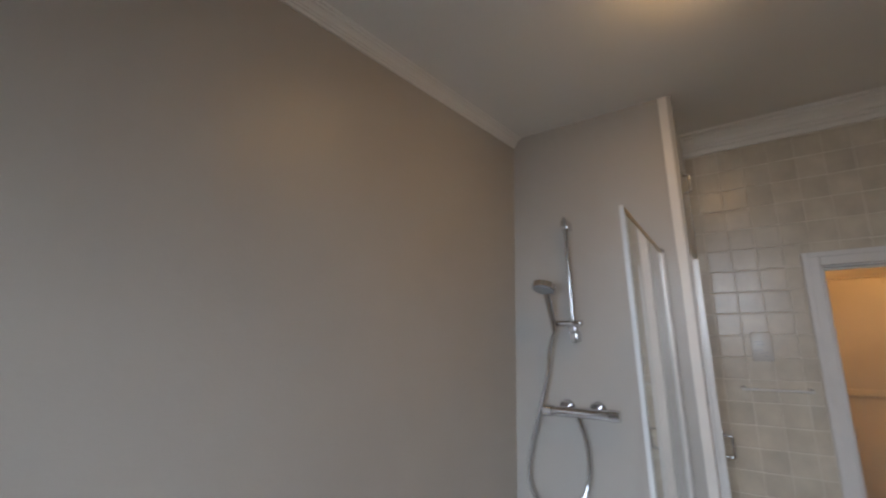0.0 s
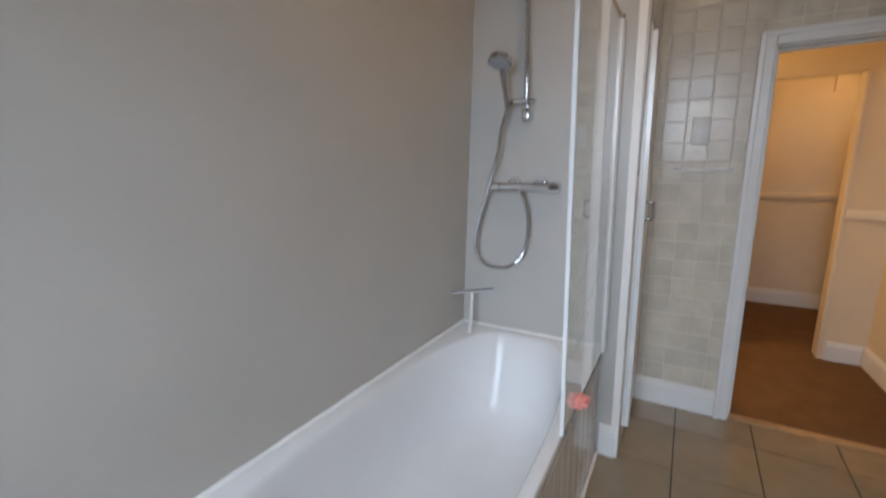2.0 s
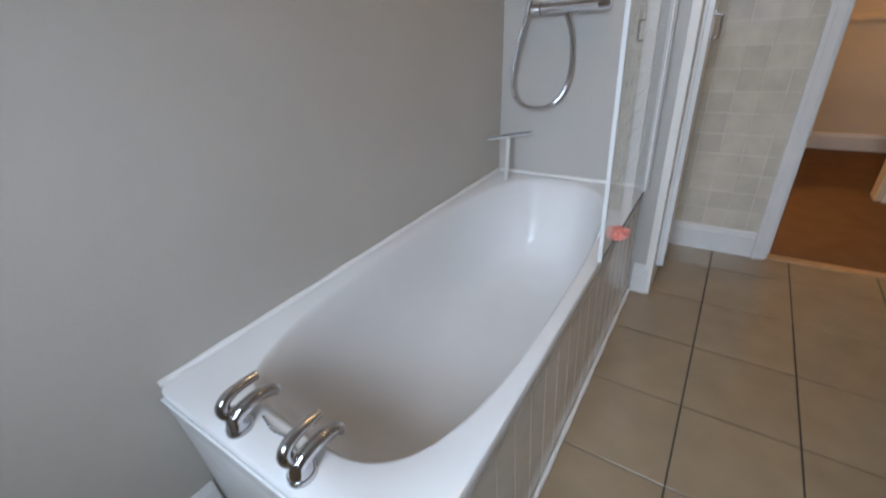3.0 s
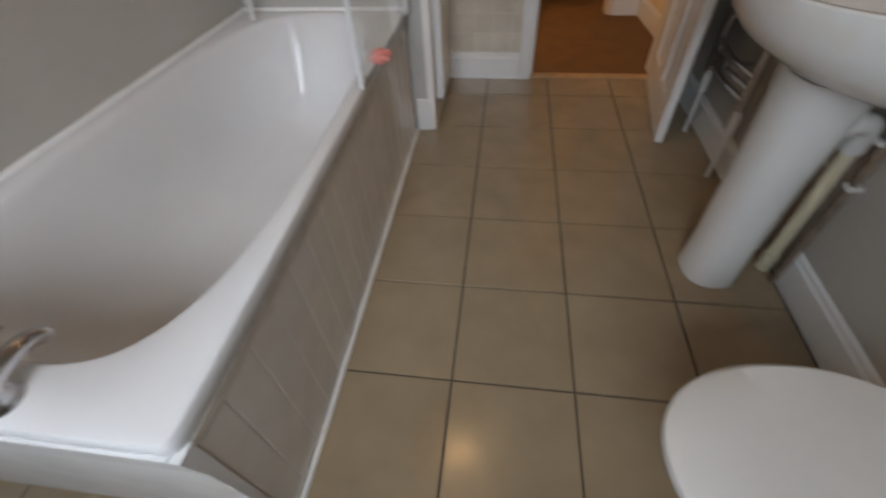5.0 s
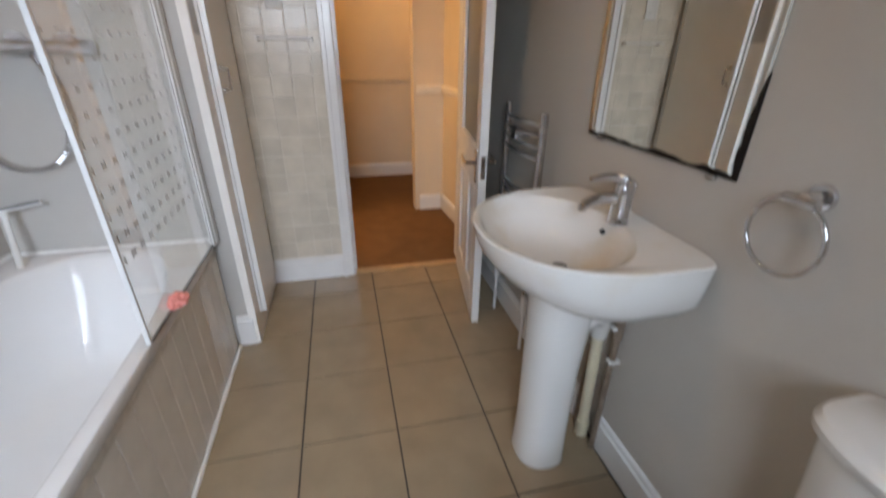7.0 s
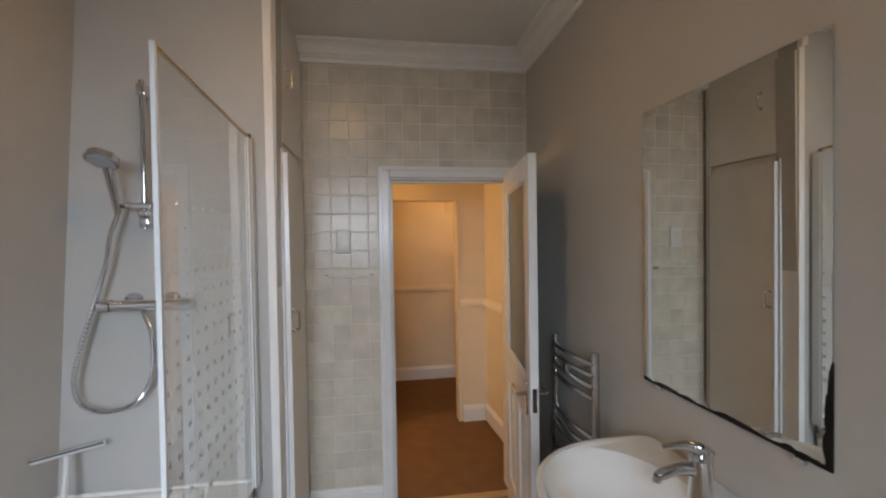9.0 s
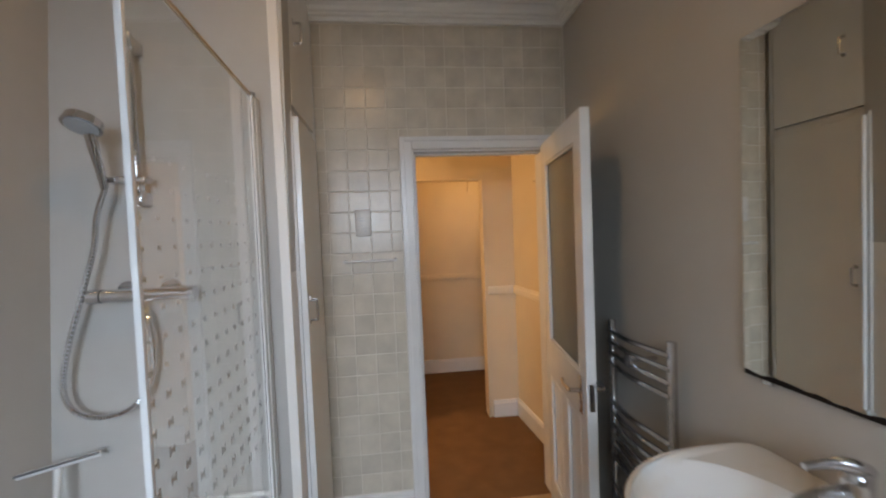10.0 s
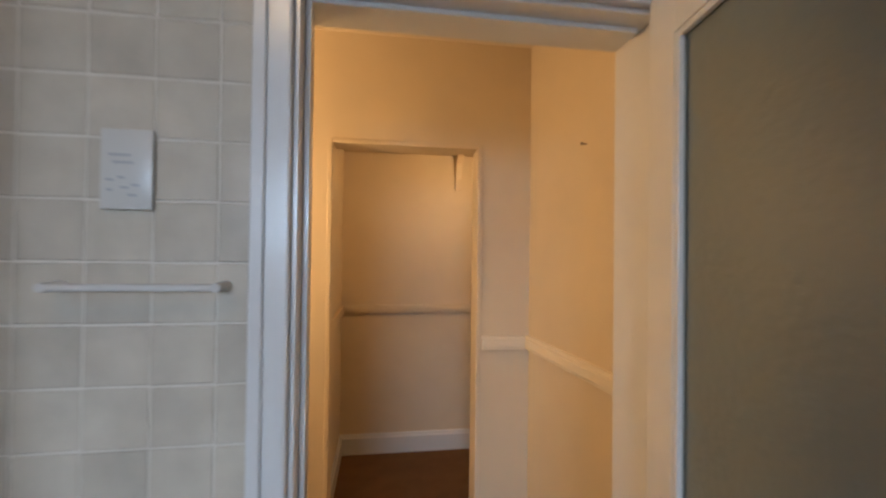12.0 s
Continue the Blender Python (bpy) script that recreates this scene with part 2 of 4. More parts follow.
wall_n = struct("wall_north", wn, M_WGROUT, "tiled wall round the doorway")
ws = B(-0.9, WIN[0], Y_B - 0.2, Y_B, 0, Z_C)
bx(ws, WIN[0], WIN[1], Y_B - 0.2, Y_B, 0, WIN[2])
bx(ws, WIN[0], WIN[1], Y_B - 0.2, Y_B, WIN[3], Z_C)
bx(ws, WIN[1], X_R, Y_B - 0.2, Y_B, 0, Z_C)
struct("wall_south", ws, M_TAUPE, "taupe painted wall with the window")

# cornice: a stepped cove
COVE = [(0, 0), (0.016, 0.0), (0.019, 0.020), (0.030, 0.024), (0.030, 0.036), (0.040, 0.040), (0.046, 0.058), (0.060, 0.072), (0.074, 0.076), (0.074, 0.086), (0.094, 0.089), (0.097, 0.1), (0, 0.1)]


def cornice(name, start, end, inward, k=1.0):
    bm = bmesh.new()
    rings = []
    for p, mitre in ((start, 1), (end, -1)):
        d = (Vector(end) - Vector(start)).normalized()
        rings.append([Vector(p) + Vector(inward) * u * k + Vector((0, 0, 0.1 - (0.1 - v) * k)) + d * mitre * (u if p in MITRE else 0) for u, v in COVE])
    loft(bm, rings)
    return struct(name, bm, M_CEIL, "moulded plaster cornice, painted off-white", smooth=False)


zc = Z_C - 0.1
NE, NW = (X_R, Y_D, zc), (X_C, Y_D, zc)
SE, SW = (X_R, Y_B, zc), (x_left(Y_B, zc), Y_B, zc)
W2 = (x_left(Y_S, zc), Y_S, zc)
MITRE = [NE, SE, SW]
cornice("trim_cornice", NW, NE, (0, -1, 0))
cornice("trim_cornice", NE, SE, (-1, 0, 0))
cornice("trim_cornice", SE, SW, (0, 1, 0))
cornice("trim_cornice", (SW[0] + 0.003, SW[1], zc), (W2[0] + 0.003, W2[1], zc), (1, 0, 0), 0.45)


def skirting(name, x0, x1, y0, y1, h, face, material=M_WHITE):
    """A moulded skirting board; face: the side that it shows."""
    t = 0.018
    if face in ("-y", "+y"):
        s = 1 if face == "+y" else -1
        prof = [(0, 0), (t, 0), (t, h - 0.025), (t - 0.006, h - 0.018), (t - 0.008, h - 0.006), (0.004, h), (0, h)]
        rings = [[(x, (y0 if s > 0 else y1) + s * u, z) for u, z in prof] for x in (x0, x1)]
    else:
        s = 1 if face == "+x" else -1
        prof = [(0, 0), (t, 0), (t, h - 0.025), (t - 0.006, h - 0.018), (t - 0.008, h - 0.006), (0.004, h), (0, h)]
        rings = [[((x0 if s > 0 else x1) + s * u, y, z) for u, z in prof] for y in (y0, y1)]
    bm = loft(bmesh.new(), rings)
    return struct(name, bm, material, "white gloss skirting board")


skirting("baseboard", X_C + 0.002, DX0 - AW - 0.001, 0, Y_D, 0.14, "-y")
skirting("baseboard", 0, X_R, Y_B, 1.55, 0.137, "-x")
skirting("baseboard", 0, X_R, 1.68, Y_D - 0.02, 0.137, "-x")
skirting("baseboard", 0.352, X_C - 0.018, 0, Y_S, 0.155, "-y")
skirting("baseboard", -0.5, X_R - 0.02, Y_B, 0, 0.137, "+y")
bm = loft(bmesh.new(), [[(x_left(y, 0.05) + u, y, z) for u, z in [(-0.03, 0), (0.018, 0), (0.018, 0.1), (0.008, 0.125), (-0.03, 0.125)]] for y in (Y_B, 0.685)])
struct("baseboard", bm, M_WHITE, "white gloss skirting board")

struct("trim_floor_joint", B(X_R - 0.0215, X_R - 0.0185, Y_B + 0.02, 1.55, 0.0, 0.0035), M_GROUT, "dark joint at the foot of the skirting")
# door frame
ar = bmesh.new()
bx(ar, DX0 - AW, DX0, Y_D - 0.022, Y_D - 0.002, 0, DZ + AW, 0.004)
bx(ar, DX0 - AW, DX0 - AW + 0.022, Y_D - 0.032, Y_D - 0.0225, 0, DZ + AW, 0.003)
bx(ar, DX1, DX1 + AW, Y_D - 0.022, Y_D - 0.002, 0, DZ + AW, 0.004)
bx(ar, DX0 + 0.001, DX1 - 0.001, Y_D - 0.022, Y_D - 0.002, DZ, DZ + AW, 0.004)
bx(ar, DX0 - AW + 0.023, DX1 + AW - 0.023, Y_D - 0.032, Y_D - 0.0225, DZ + AW - 0.022, DZ + AW, 0.003)
bx(ar, DX0 + 0.001, DX0 + 0.009, Y_D - 0.001, Y_D + 0.15, 0, DZ - 0.001)
bx(ar, DX1 - 0.014, DX1 - 0.001, Y_D - 0.001, Y_D + 0.15, 0, DZ - 0.001)
bx(ar, DX0 + 0.010, DX1 - 0.015, Y_D - 0.001, Y_D + 0.15, DZ - 0.009, DZ - 0.001)
bx(ar, DX0 + 0.010, DX0 + 0.020, Y_D + 0.045, Y_D + 0.08, 0, DZ - 0.010)
bx(ar, DX0 + 0.021, DX1 - 0.029, Y_D + 0.045, Y_D + 0.08, DZ - 0.020, DZ - 0.010)
struct("trim_door_frame", ar, M_WHITE, "white gloss moulded architrave and door lining")
struct("trim_threshold", B(DX0 + 0.010, DX1 - 0.015, Y_D + 0.0, Y_D + 0.05, -0.003, 0.008, 0.003), M_OAK, "pale oak threshold strip")

# ---- hall ----
HX1, HY1, HZ = 1.71, 4.05, 2.30
NX0, NX1, NZ = 0.83, 1.487, 1.85
FW, DZR = 5.18, 0.955


def x_hall(y):
    return HX1 + (HY1 - y) * 0.08

struct("ceiling_hall", B(-1.3, 2.3, Y_D + 0.13, 5.4, HZ, HZ + 0.1), M_CREAM, "cream painted hall ceiling")
struct("wall_hall_east", loft(bmesh.new(), [[(x_hall(y), y, 0), (2.0, y, 0), (2.0, y, HZ), (x_hall(y), y, HZ)] for y in (Y_D + 0.131, HY1)]), M_CREAM, "cream painted hall wall with a dado rail")
wh = B(-1.2, NX0, HY1, HY1 + 0.10, 0, HZ)
bx(wh, NX0, NX1, HY1, HY1 + 0.10, NZ, HZ)
bx(wh, NX1, 2.0, HY1, HY1 + 0.10, 0, HZ)
struct("wall_hall_north", wh, M_CREAM, "cream painted hall wall with an open recess")
struct("wall_hall_west", B(-1.3, -1.2, Y_D + 0.13, HY1 + 0.1, 0, HZ), M_CREAM, "cream painted hall end wall")
struct("wall_hall_south", B(-1.2, -0.9, Y_D, Y_D + 0.13, 0, HZ), M_CREAM, "cream painted hall wall")
struct("wall_recess_north", B(0.7, 2.0, FW, FW + 0.1, 0, HZ), M_CREAM, "cream painted back wall of the recess")
struct("wall_recess_west", B(0.65, 0.79, HY1 + 0.1, FW, 0, HZ), M_CREAM, "cream painted side wall of the recess")
struct("wall_recess_east", B(1.8, 1.95, HY1 + 0.1, FW, 0, HZ), M_CREAM, "cream painted side wall of the recess")
struct("baseboard", loft(bmesh.new(), [[(x_hall(y) - u, y, z) for u, z in ((0, 0), (0.018, 0), (0.018, 0.105), (0.01, 0.125), (0, 0.13))] for y in (Y_D + 0.151, HY1 - 0.001)]), M_WHITE, "white gloss skirting board")
skirting("baseboard", NX1 + 0.02, HX1 - 0.02, 0, HY1, 0.13, "-y")
skirting("baseboard", 0.792, 1.8, 0, FW, 0.135, "-y")
skirting("baseboard", 0.79, 0, HY1 + 0.11, FW - 0.02, 0.135, "+x")
oj = B(NX0 - 0.001, NX0 + 0.018, HY1 - 0.008, HY1 + 0.108, 0, NZ, 0.003)
bx(oj, NX1 - 0.018, NX1 + 0.001, HY1 - 0.008, HY1 + 0.108, 0, NZ, 0.003)
bx(oj, NX0 + 0.019, NX1 - 0.019, HY1 - 0.008, HY1 + 0.108, NZ - 0.018, NZ, 0.003)
struct("trim_recess_lining", oj, M_CREAM, "cream painted lining of the recess opening")


def dado(x0, x1, y0, y1):
    bm = B(x0, x1, y0, y1, DZR, DZR + 0.06, 0.005)
    g = 0.008
    if x1 - x0 > y1 - y0:
        bx(bm, x0, x1, y0 - g, y0 - 0.0005, DZR + 0.015, DZR + 0.045, 0.003)
    elif x0 > 1.2:
        bx(bm, x0 - g, x0 - 0.0005, y0, y1 - 0.02, DZR + 0.015, DZR + 0.045, 0.003)
    struct("trim_dado_rail", bm, M_CREAM if y0 > HY1 else M_DADO, "cream painted dado rail")


struct("trim_dado_rail", loft(bmesh.new(), [[(x_hall(y) - u, y, DZR + z) for u, z in ((0, 0), (0.018, 0), (0.022, 0.012), (0.028, 0.016), (0.028, 0.044), (0.02, 0.05), (0.018, 0.06), (0, 0.06))] for y in (Y_D + 0.15, HY1 - 0.001)]), M_DADO, "cream painted dado rail")
dado(NX1 + 0.004, HX1 - 0.022, HY1 - 0.02, HY1)
dado(0.812, 1.8, FW - 0.02, FW)
dado(0.79, 0.81, HY1 + 0.11, FW - 0.001)

# ---- window ----
win = tagged(new("window_1"), "white painted sash window with clear panes", kind="structure")
win.location = (wx, Y_B, WIN[2])
a, b, c, d = WIN
fr = B(a, a + 0.04, Y_B - 0.14, Y_B - 0.04, c, d, 0.004)
bx(fr, b - 0.04, b, Y_B - 0.14, Y_B - 0.04, c, d, 0.004)
bx(fr, a + 0.041, b - 0.041, Y_B - 0.14, Y_B - 0.04, c, c + 0.06, 0.004)
bx(fr, a + 0.041, b - 0.041, Y_B - 0.14, Y_B - 0.04, d - 0.05, d, 0.004)
bx(fr, a + 0.041, b - 0.041, Y_B - 0.14, Y_B - 0.04, c + 0.5, c + 0.55, 0.004)
tpart("window_frame", fr, M_WHITE, win, smooth=True)
tpart("window_sill", B(a - 0.04, b + 0.04, Y_B - 0.03, Y_B + 0.05, c - 0.035, c - 0.002, 0.006), M_WHITE, win, smooth=True)
for z0_, z1_ in ((c + 0.062, c + 0.498), (c + 0.552, d - 0.052)):
    pane = tpart("pane", B(a + 0.042, b - 0.042, Y_B - 0.095, Y_B - 0.09, z0_, z1_), M_GLASS, win)
    pane.visible_shadow = False
# unseen grey backdrop added low beyond the window
struct("wall_outside", B(-1.5, 3.5, Y_B - 3.2, Y_B - 3.0, -1.0, 1.2), M_GREY, "grey wall added outside the window, out of view")

# ---- ceiling light ----
lamp = thing("ceiling_light", (0.60, 1.66, Z_C), "small round opal ceiling light with a brass rim, switched on", "ceiling light")


def disc_rings(prof, n=40):
    return [[(r * math.cos(q), r * math.sin(q), z) for q in [math.tau * k / n for k in range(n)]] for r, z in prof]


part("rim", loft(bmesh.new(), disc_rings(((0.088, -0.030), (0.100, -0.024), (0.106, -0.012), (0.108, 0.0)))), M_BRASS, lamp, "polished brass rim", smooth=True)
shade = part("shade", loft(bmesh.new(), disc_rings(((0.085, -0.031), (0.08, -0.042), (0.06, -0.052), (0.03, -0.057)))), M_SHADE, lamp, smooth=True)
shade.visible_shadow = False
hl = thing("hall_light", (0.15, 3.75, HZ), "opal globe pendant lamp hanging in the hall, switched on", "ceiling light")
part("base_plate", cyl(bmesh.new(), (0, 0, -0.02), (0, 0, 0), 0.05, n=24), M_PLASTIC, hl, smooth=True)
part("flex", cyl(bmesh.new(), (0, 0, 1.65 - HZ), (0, 0, -0.02), 0.003, n=8), M_PLASTIC, hl)
bm = bmesh.new()
bmesh.ops.create_uvsphere(bm, u_segments=24, v_segments=14, radius=0.1, matrix=Matrix.Translation((0, 0, 1.55 - HZ)))
sh = part("shade", bm, M_SHADE, hl, smooth=True)
sh.visible_shadow = False
# unseen body added round the recess fill
rl = thing("recess_light", (1.66, 4.55, HZ), "small opal lamp added out of view to brighten the recess", "ceiling light")
part("stem", cyl(bmesh.new(), (0, 0, 1.95 - HZ), (0, 0, 0), 0.008, n=12), M_PLASTIC, rl)
bm = bmesh.new()
bmesh.ops.create_uvsphere(bm, u_segments=20, v_segments=12, radius=0.05, matrix=Matrix.Translation((0, 0, 1.9 - HZ)))
sh = part("shade", bm, M_SHADE, rl, smooth=True)
sh.visible_shadow = False

# ---- door ----
DL, DH, DT = 0.651, 1.855, 0.036
hinge, free = Vector((1.556, 2.985, 0)), Vector((1.467, 2.34, 0))
ang = math.atan2(free.y - hinge.y, free.x - hinge.x)
door = tagged(new("door_1"), "white panelled half-glazed door standing open against the towel radiator", kind="structure")
door.location = (hinge.x, hinge.y, 0.006)
door.rotation_euler = (0, 0, ang)
st, gz0, gz1, pz0, pz1 = 0.085, 0.878, 1.75, 0.16, 0.70
fr = B(0, st, 0, DT, 0, DH, 0.002)
bx(fr, DL - st, DL, 0, DT, 0, DH, 0.002)
for z0_, z1_ in ((0, pz0), (pz1, gz0), (gz1, DH)):
    bx(fr, st + 0.0005, DL - st - 0.0005, 0, DT, z0_, z1_, 0.001)
bx(fr, DL / 2 - 0.045, DL / 2 + 0.045, 0, DT, pz0 + 0.0005, pz1 - 0.0005, 0.001)
part("frame", fr, M_WHITE, door)
for x0_, x1_ in ((st, DL / 2 - 0.045), (DL / 2 + 0.045, DL - st)):
    pn = B(x0_ + 0.001, x1_ - 0.001, 0.013, 0.023, pz0 + 0.001, pz1 - 0.001)
    panel = part("panel", pn, M_WHITE, door)
    mo = bmesh.new()
    for yy, sgn in ((0.0055, -1), (0.0245, 1)):
        bx(mo, x0_ + 0.002, x0_ + 0.018, yy - 0.006 if sgn < 0 else yy, yy + 0.006 if sgn < 0 else yy + 0.010, pz0 + 0.002, pz1 - 0.002, 0.004)
        bx(mo, x1_ - 0.018, x1_ - 0.002, yy - 0.006 if sgn < 0 else yy, yy + 0.006 if sgn < 0 else yy + 0.010, pz0 + 0.002, pz1 - 0.002, 0.004)
        for zz in (pz0 + 0.002, pz1 - 0.018):
            bx(mo, x0_ + 0.019, x1_ - 0.019, yy - 0.006 if sgn < 0 else yy, yy + 0.006 if sgn < 0 else yy + 0.010, zz, zz + 0.016, 0.004)
    part("moulding", mo, M_WHITE, door)
part("pane", B(st + 0.002, DL - st - 0.002, 0.015, 0.021, gz0 + 0.002, gz1 - 0.002), M_FROST, door, "dark obscured glass pane")
bd = bmesh.new()
for yy in (0.001, DT - 0.013):
    bx(bd, st + 0.001, st + 0.013, yy, yy + 0.012, gz0 + 0.001, gz1 - 0.001, 0.003)
    bx(bd, DL - st - 0.013, DL - st - 0.001, yy, yy + 0.012, gz0 + 0.001, gz1 - 0.001, 0.003)
    bx(bd, st + 0.014, DL - st - 0.014, yy, yy + 0.012, gz0 + 0.001, gz0 + 0.013, 0.003)
    bx(bd, st + 0.014, DL - st - 0.014, yy, yy + 0.012, gz1 - 0.013, gz1 - 0.001, 0.003)
part("glazing_bead", bd, M_WHITE, door)
for side in (-1, 1):
    yf = 0 if side < 0 else DT
    hd = bmesh.new()
    q = sorted((yf + side * 0.0005, yf + side * 0.007))
    bx(hd, DL - 0.078, DL - 0.038, q[0], q[1], 0.73, 0.875, 0.003)
    cyl(hd, (DL - 0.058, yf + side * 0.008, 0.82), (DL - 0.058, yf + side * 0.045, 0.82), 0.009)
    tube(hd, smooth_path([(DL - 0.058, yf + side * 0.045, 0.82), (DL - 0.09, yf + side * 0.05, 0.822), (DL - 0.13, yf + side * 0.048, 0.817), (DL - 0.165, yf + side * 0.046, 0.826)], 4), 0.008)
    part("door_handle", hd, M_CHROME, door, "chrome lever handle on a plate", smooth=True)
part("latch_plate", B(DL + 0.0005, DL + 0.0025, 0.008, 0.028, 0.76, 0.86), M_CHROME, door, "worn chrome latch plate")
for zz in (0.25, 1.0, 1.6):
    part("hinge", cyl(bmesh.new(), (-0.004, DT + 0.005, zz), (-0.004, DT + 0.005, zz + 0.09), 0.006), M_CHROME, door, smooth=True)

# ---- cupboard ----
cup = thing("cupboard", (X_C - 0.05, 2.76, 0), "grey painted built-in cupboard with the lower door ajar", "cupboard")
F0, F1 = X_C - 0.035, X_C - 0.002
bd = bmesh.new()
bx(bd, F0, F1, Y_S - 0.012, 2.515, 0, Z_C - 0.003, 0.002)
bx(bd, F0, F1 + 0.004, 2.95, Y_D - 0.024, 0, Z_C - 0.003, 0.003)
bx(bd, F0, F1, 2.516, 2.949, 1.885, 1.925, 0.002)
bx(bd, F0, F1, 2.516, 2.949, 2.50, Z_C - 0.003, 0.002)
bx(bd, F0, F1, 2.516, 2.949, 0, 0.11, 0.002)
tpart("face_frame", bd, M_CUP, cup)
tpart("back_panel", B(F0 - 0.05, F0 - 0.03, 2.525, Y_D - 0.001, 0.001, Z_C - 0.003), M_CUP, cup)
ud = tpart("door", B(F1 - 0.012, F1 + 0.010, 2.52, 2.946, 1.93, 2.495, 0.002), M_CUP, cup)


def d_handle(parent, y, z, x, name="handle"):
    bm = tube(bmesh.new(), smooth_path([(x + 0.001, y, z - 0.038), (x + 0.022, y, z - 0.038), (x + 0.027, y, z - 0.036), (x + 0.028, y, z - 0.03), (x + 0.028, y, z + 0.03), (x + 0.027, y, z + 0.036), (x + 0.022, y, z + 0.038), (x + 0.001, y, z + 0.038)], 4), 0.005, 10)
    bx(bm, x, x + 0.004, y - 0.009, y + 0.009, z - 0.052, z - 0.034, 0.001)
    bx(bm, x, x + 0.004, y - 0.009, y + 0.009, z + 0.034, z + 0.052, 0.001)
    return tpart(name, bm, M_CHROME, parent, "small chrome bow handle", smooth=True)


d_handle(ud, 2.60, 2.225, F1 + 0.0105)
ld = bmesh.new()
piv, tilt = Vector((F1 + 0.003, 2.947, 0)), radians(2.2)
bx(ld, -0.011, 0.011, -0.43, 0, 0.115, 1.882, 0.002)
for v in ld.verts:
    v.co = Matrix.Translation(piv) @ Matrix.Rotation(tilt, 4, "Z") @ v.co
ldo = tpart("door", ld, M_CUP, cup)
tpart("edge_bead", B(F1 + 0.0045, F1 + 0.012, 2.955, 2.972, 0.15, Z_C - 0.11, 0.002), M_WHITE, cup, "white painted bead")
ls = bmesh.new()
bx(ls, -0.010, 0.012, -0.440, -0.431, 0.113, 1.884, 0.002)
for v in ls.verts:
    v.co = Matrix.Translation(piv) @ Matrix.Rotation(tilt, 4, "Z") @ v.co
tpart("edge_strip", ls, M_WHITE, ldo, "white edge strip")
tpart("stile_bead", B(F1 + 0.0005, F1 + 0.012, 2.494, 2.503, 0.12, 1.90, 0.002), M_WHITE, cup, "white painted bead")
d_handle(ldo, 2.535, 1.165, F1 + 0.033)

# ---- bath ----
RZ = 0.548
bath = thing("bath", (-0.05, 1.54, 0), "white enamelled bath against the taupe wall", "bath")
NB = 96


def bath_ring(nx0, nx1, ny0, ny1, z, e0=3.6, e1=2.8):
    nx0, nx1, ny0 = nx0 + 0.022, nx1 + 0.028, ny0 + 0.018
    cx, hx, cy = (nx0 + nx1) / 2, (nx1 - nx0) / 2, 1.55
    out = []
    for k in range(NB):
        q = math.tau * (k + 0.5) / NB
        c_, s_ = math.cos(q), math.sin(q)
        e, hy = (e1, ny1 - cy) if s_ > 0 else (e0, cy - ny0)
        x = cx + hx * math.copysign(abs(c_) ** (2 / e), c_)
        y = cy + hy * math.copysign(abs(s_) ** (2 / e), s_)
        out.append((x + (0.03 * (1 - (y - 0.7) / 1.7) * (-1) if x < cx else 0), y, z))
    return out


def rim_ring(inset, z):
    out = []
    for k in range(NB):
        q = math.tau * (k + 0.5) / NB
        c_, s_ = math.cos(q), math.sin(q)
        e = 40
        y = 1.545 + (0.865 - inset) * math.copysign(abs(s_) ** (2 / e), s_)
        xl_ = x_left(y, RZ) + 0.002 + inset
        xr_ = 0.343 - inset
        x = (xl_ + xr_) / 2 + (xr_ - xl_) / 2 * math.copysign(abs(c_) ** (2 / e), c_)
        out.append((x, y, z))
    return out


rings = [rim_ring(0.004, RZ - 0.045), rim_ring(0.0, RZ - 0.035), rim_ring(0.0, RZ - 0.008), rim_ring(0.003, RZ - 0.002), rim_ring(0.01, RZ),
         bath_ring(-0.372, 0.279, 0.757, 2.378, RZ), bath_ring(-0.366, 0.272, 0.763, 2.370, RZ - 0.004), bath_ring(-0.358, 0.264, 0.773, 2.357, RZ - 0.02),
         bath_ring(-0.346, 0.252, 0.795, 2.321, RZ - 0.10), bath_ring(-0.330, 0.236, 0.825, 2.260, RZ - 0.23), bath_ring(-0.30, 0.21, 0.865, 2.206, RZ - 0.33),
         bath_ring(-0.25, 0.16, 0.94, 2.145, RZ - 0.395), bath_ring(-0.19, 0.10, 1.04, 2.02, RZ - 0.42), bath_ring(-0.10, 0.03, 1.2, 1.8, RZ - 0.425)]
tpart("tub", loft(bmesh.new(), rings, cap0=False), M_BATH, bath, smooth=True)
ep = loft(bmesh.new(), [[(x_left(0.69, z) + 0.004, y, z), (0.3212, y, z), (0.3212, y + 0.01, z), (x_left(0.69, z) + 0.004, y + 0.01, z)] for z, y in ((0.0, 0.695), (0.25, 0.692), (0.42, 0.686), (0.508, 0.676))])
tpart("end_panel", ep, M_WHITE, bath, "white painted end panel")
sl = tube(bmesh.new(), smooth_path([(x_left(y, RZ) + 0.006, y, RZ + 0.004) for y in (0.69, 1.2, 1.8, 2.405)], 6), lambda t: 0.009 + 0.0015 * math.sin(t * 70), 8)
tube(sl, smooth_path([(x, 2.411, RZ + 0.004) for x in (-0.37, -0.1, 0.2, 0.335)], 4), 0.008, 8)
struct("trim_bath_sealant", sl, M_SEAL, "white sealant bead round the bath", smooth=True)
sl = tube(bmesh.new(), smooth_path([(0.347, y, 0.004) for y in (0.70, 1.2, 1.8, 2.40)], 6), lambda t: 0.008 + 0.0015 * math.sin(t * 55), 8)
struct("trim_floor_sealant", sl, M_SEAL, "white sealant bead between bath panel and floor", smooth=True)

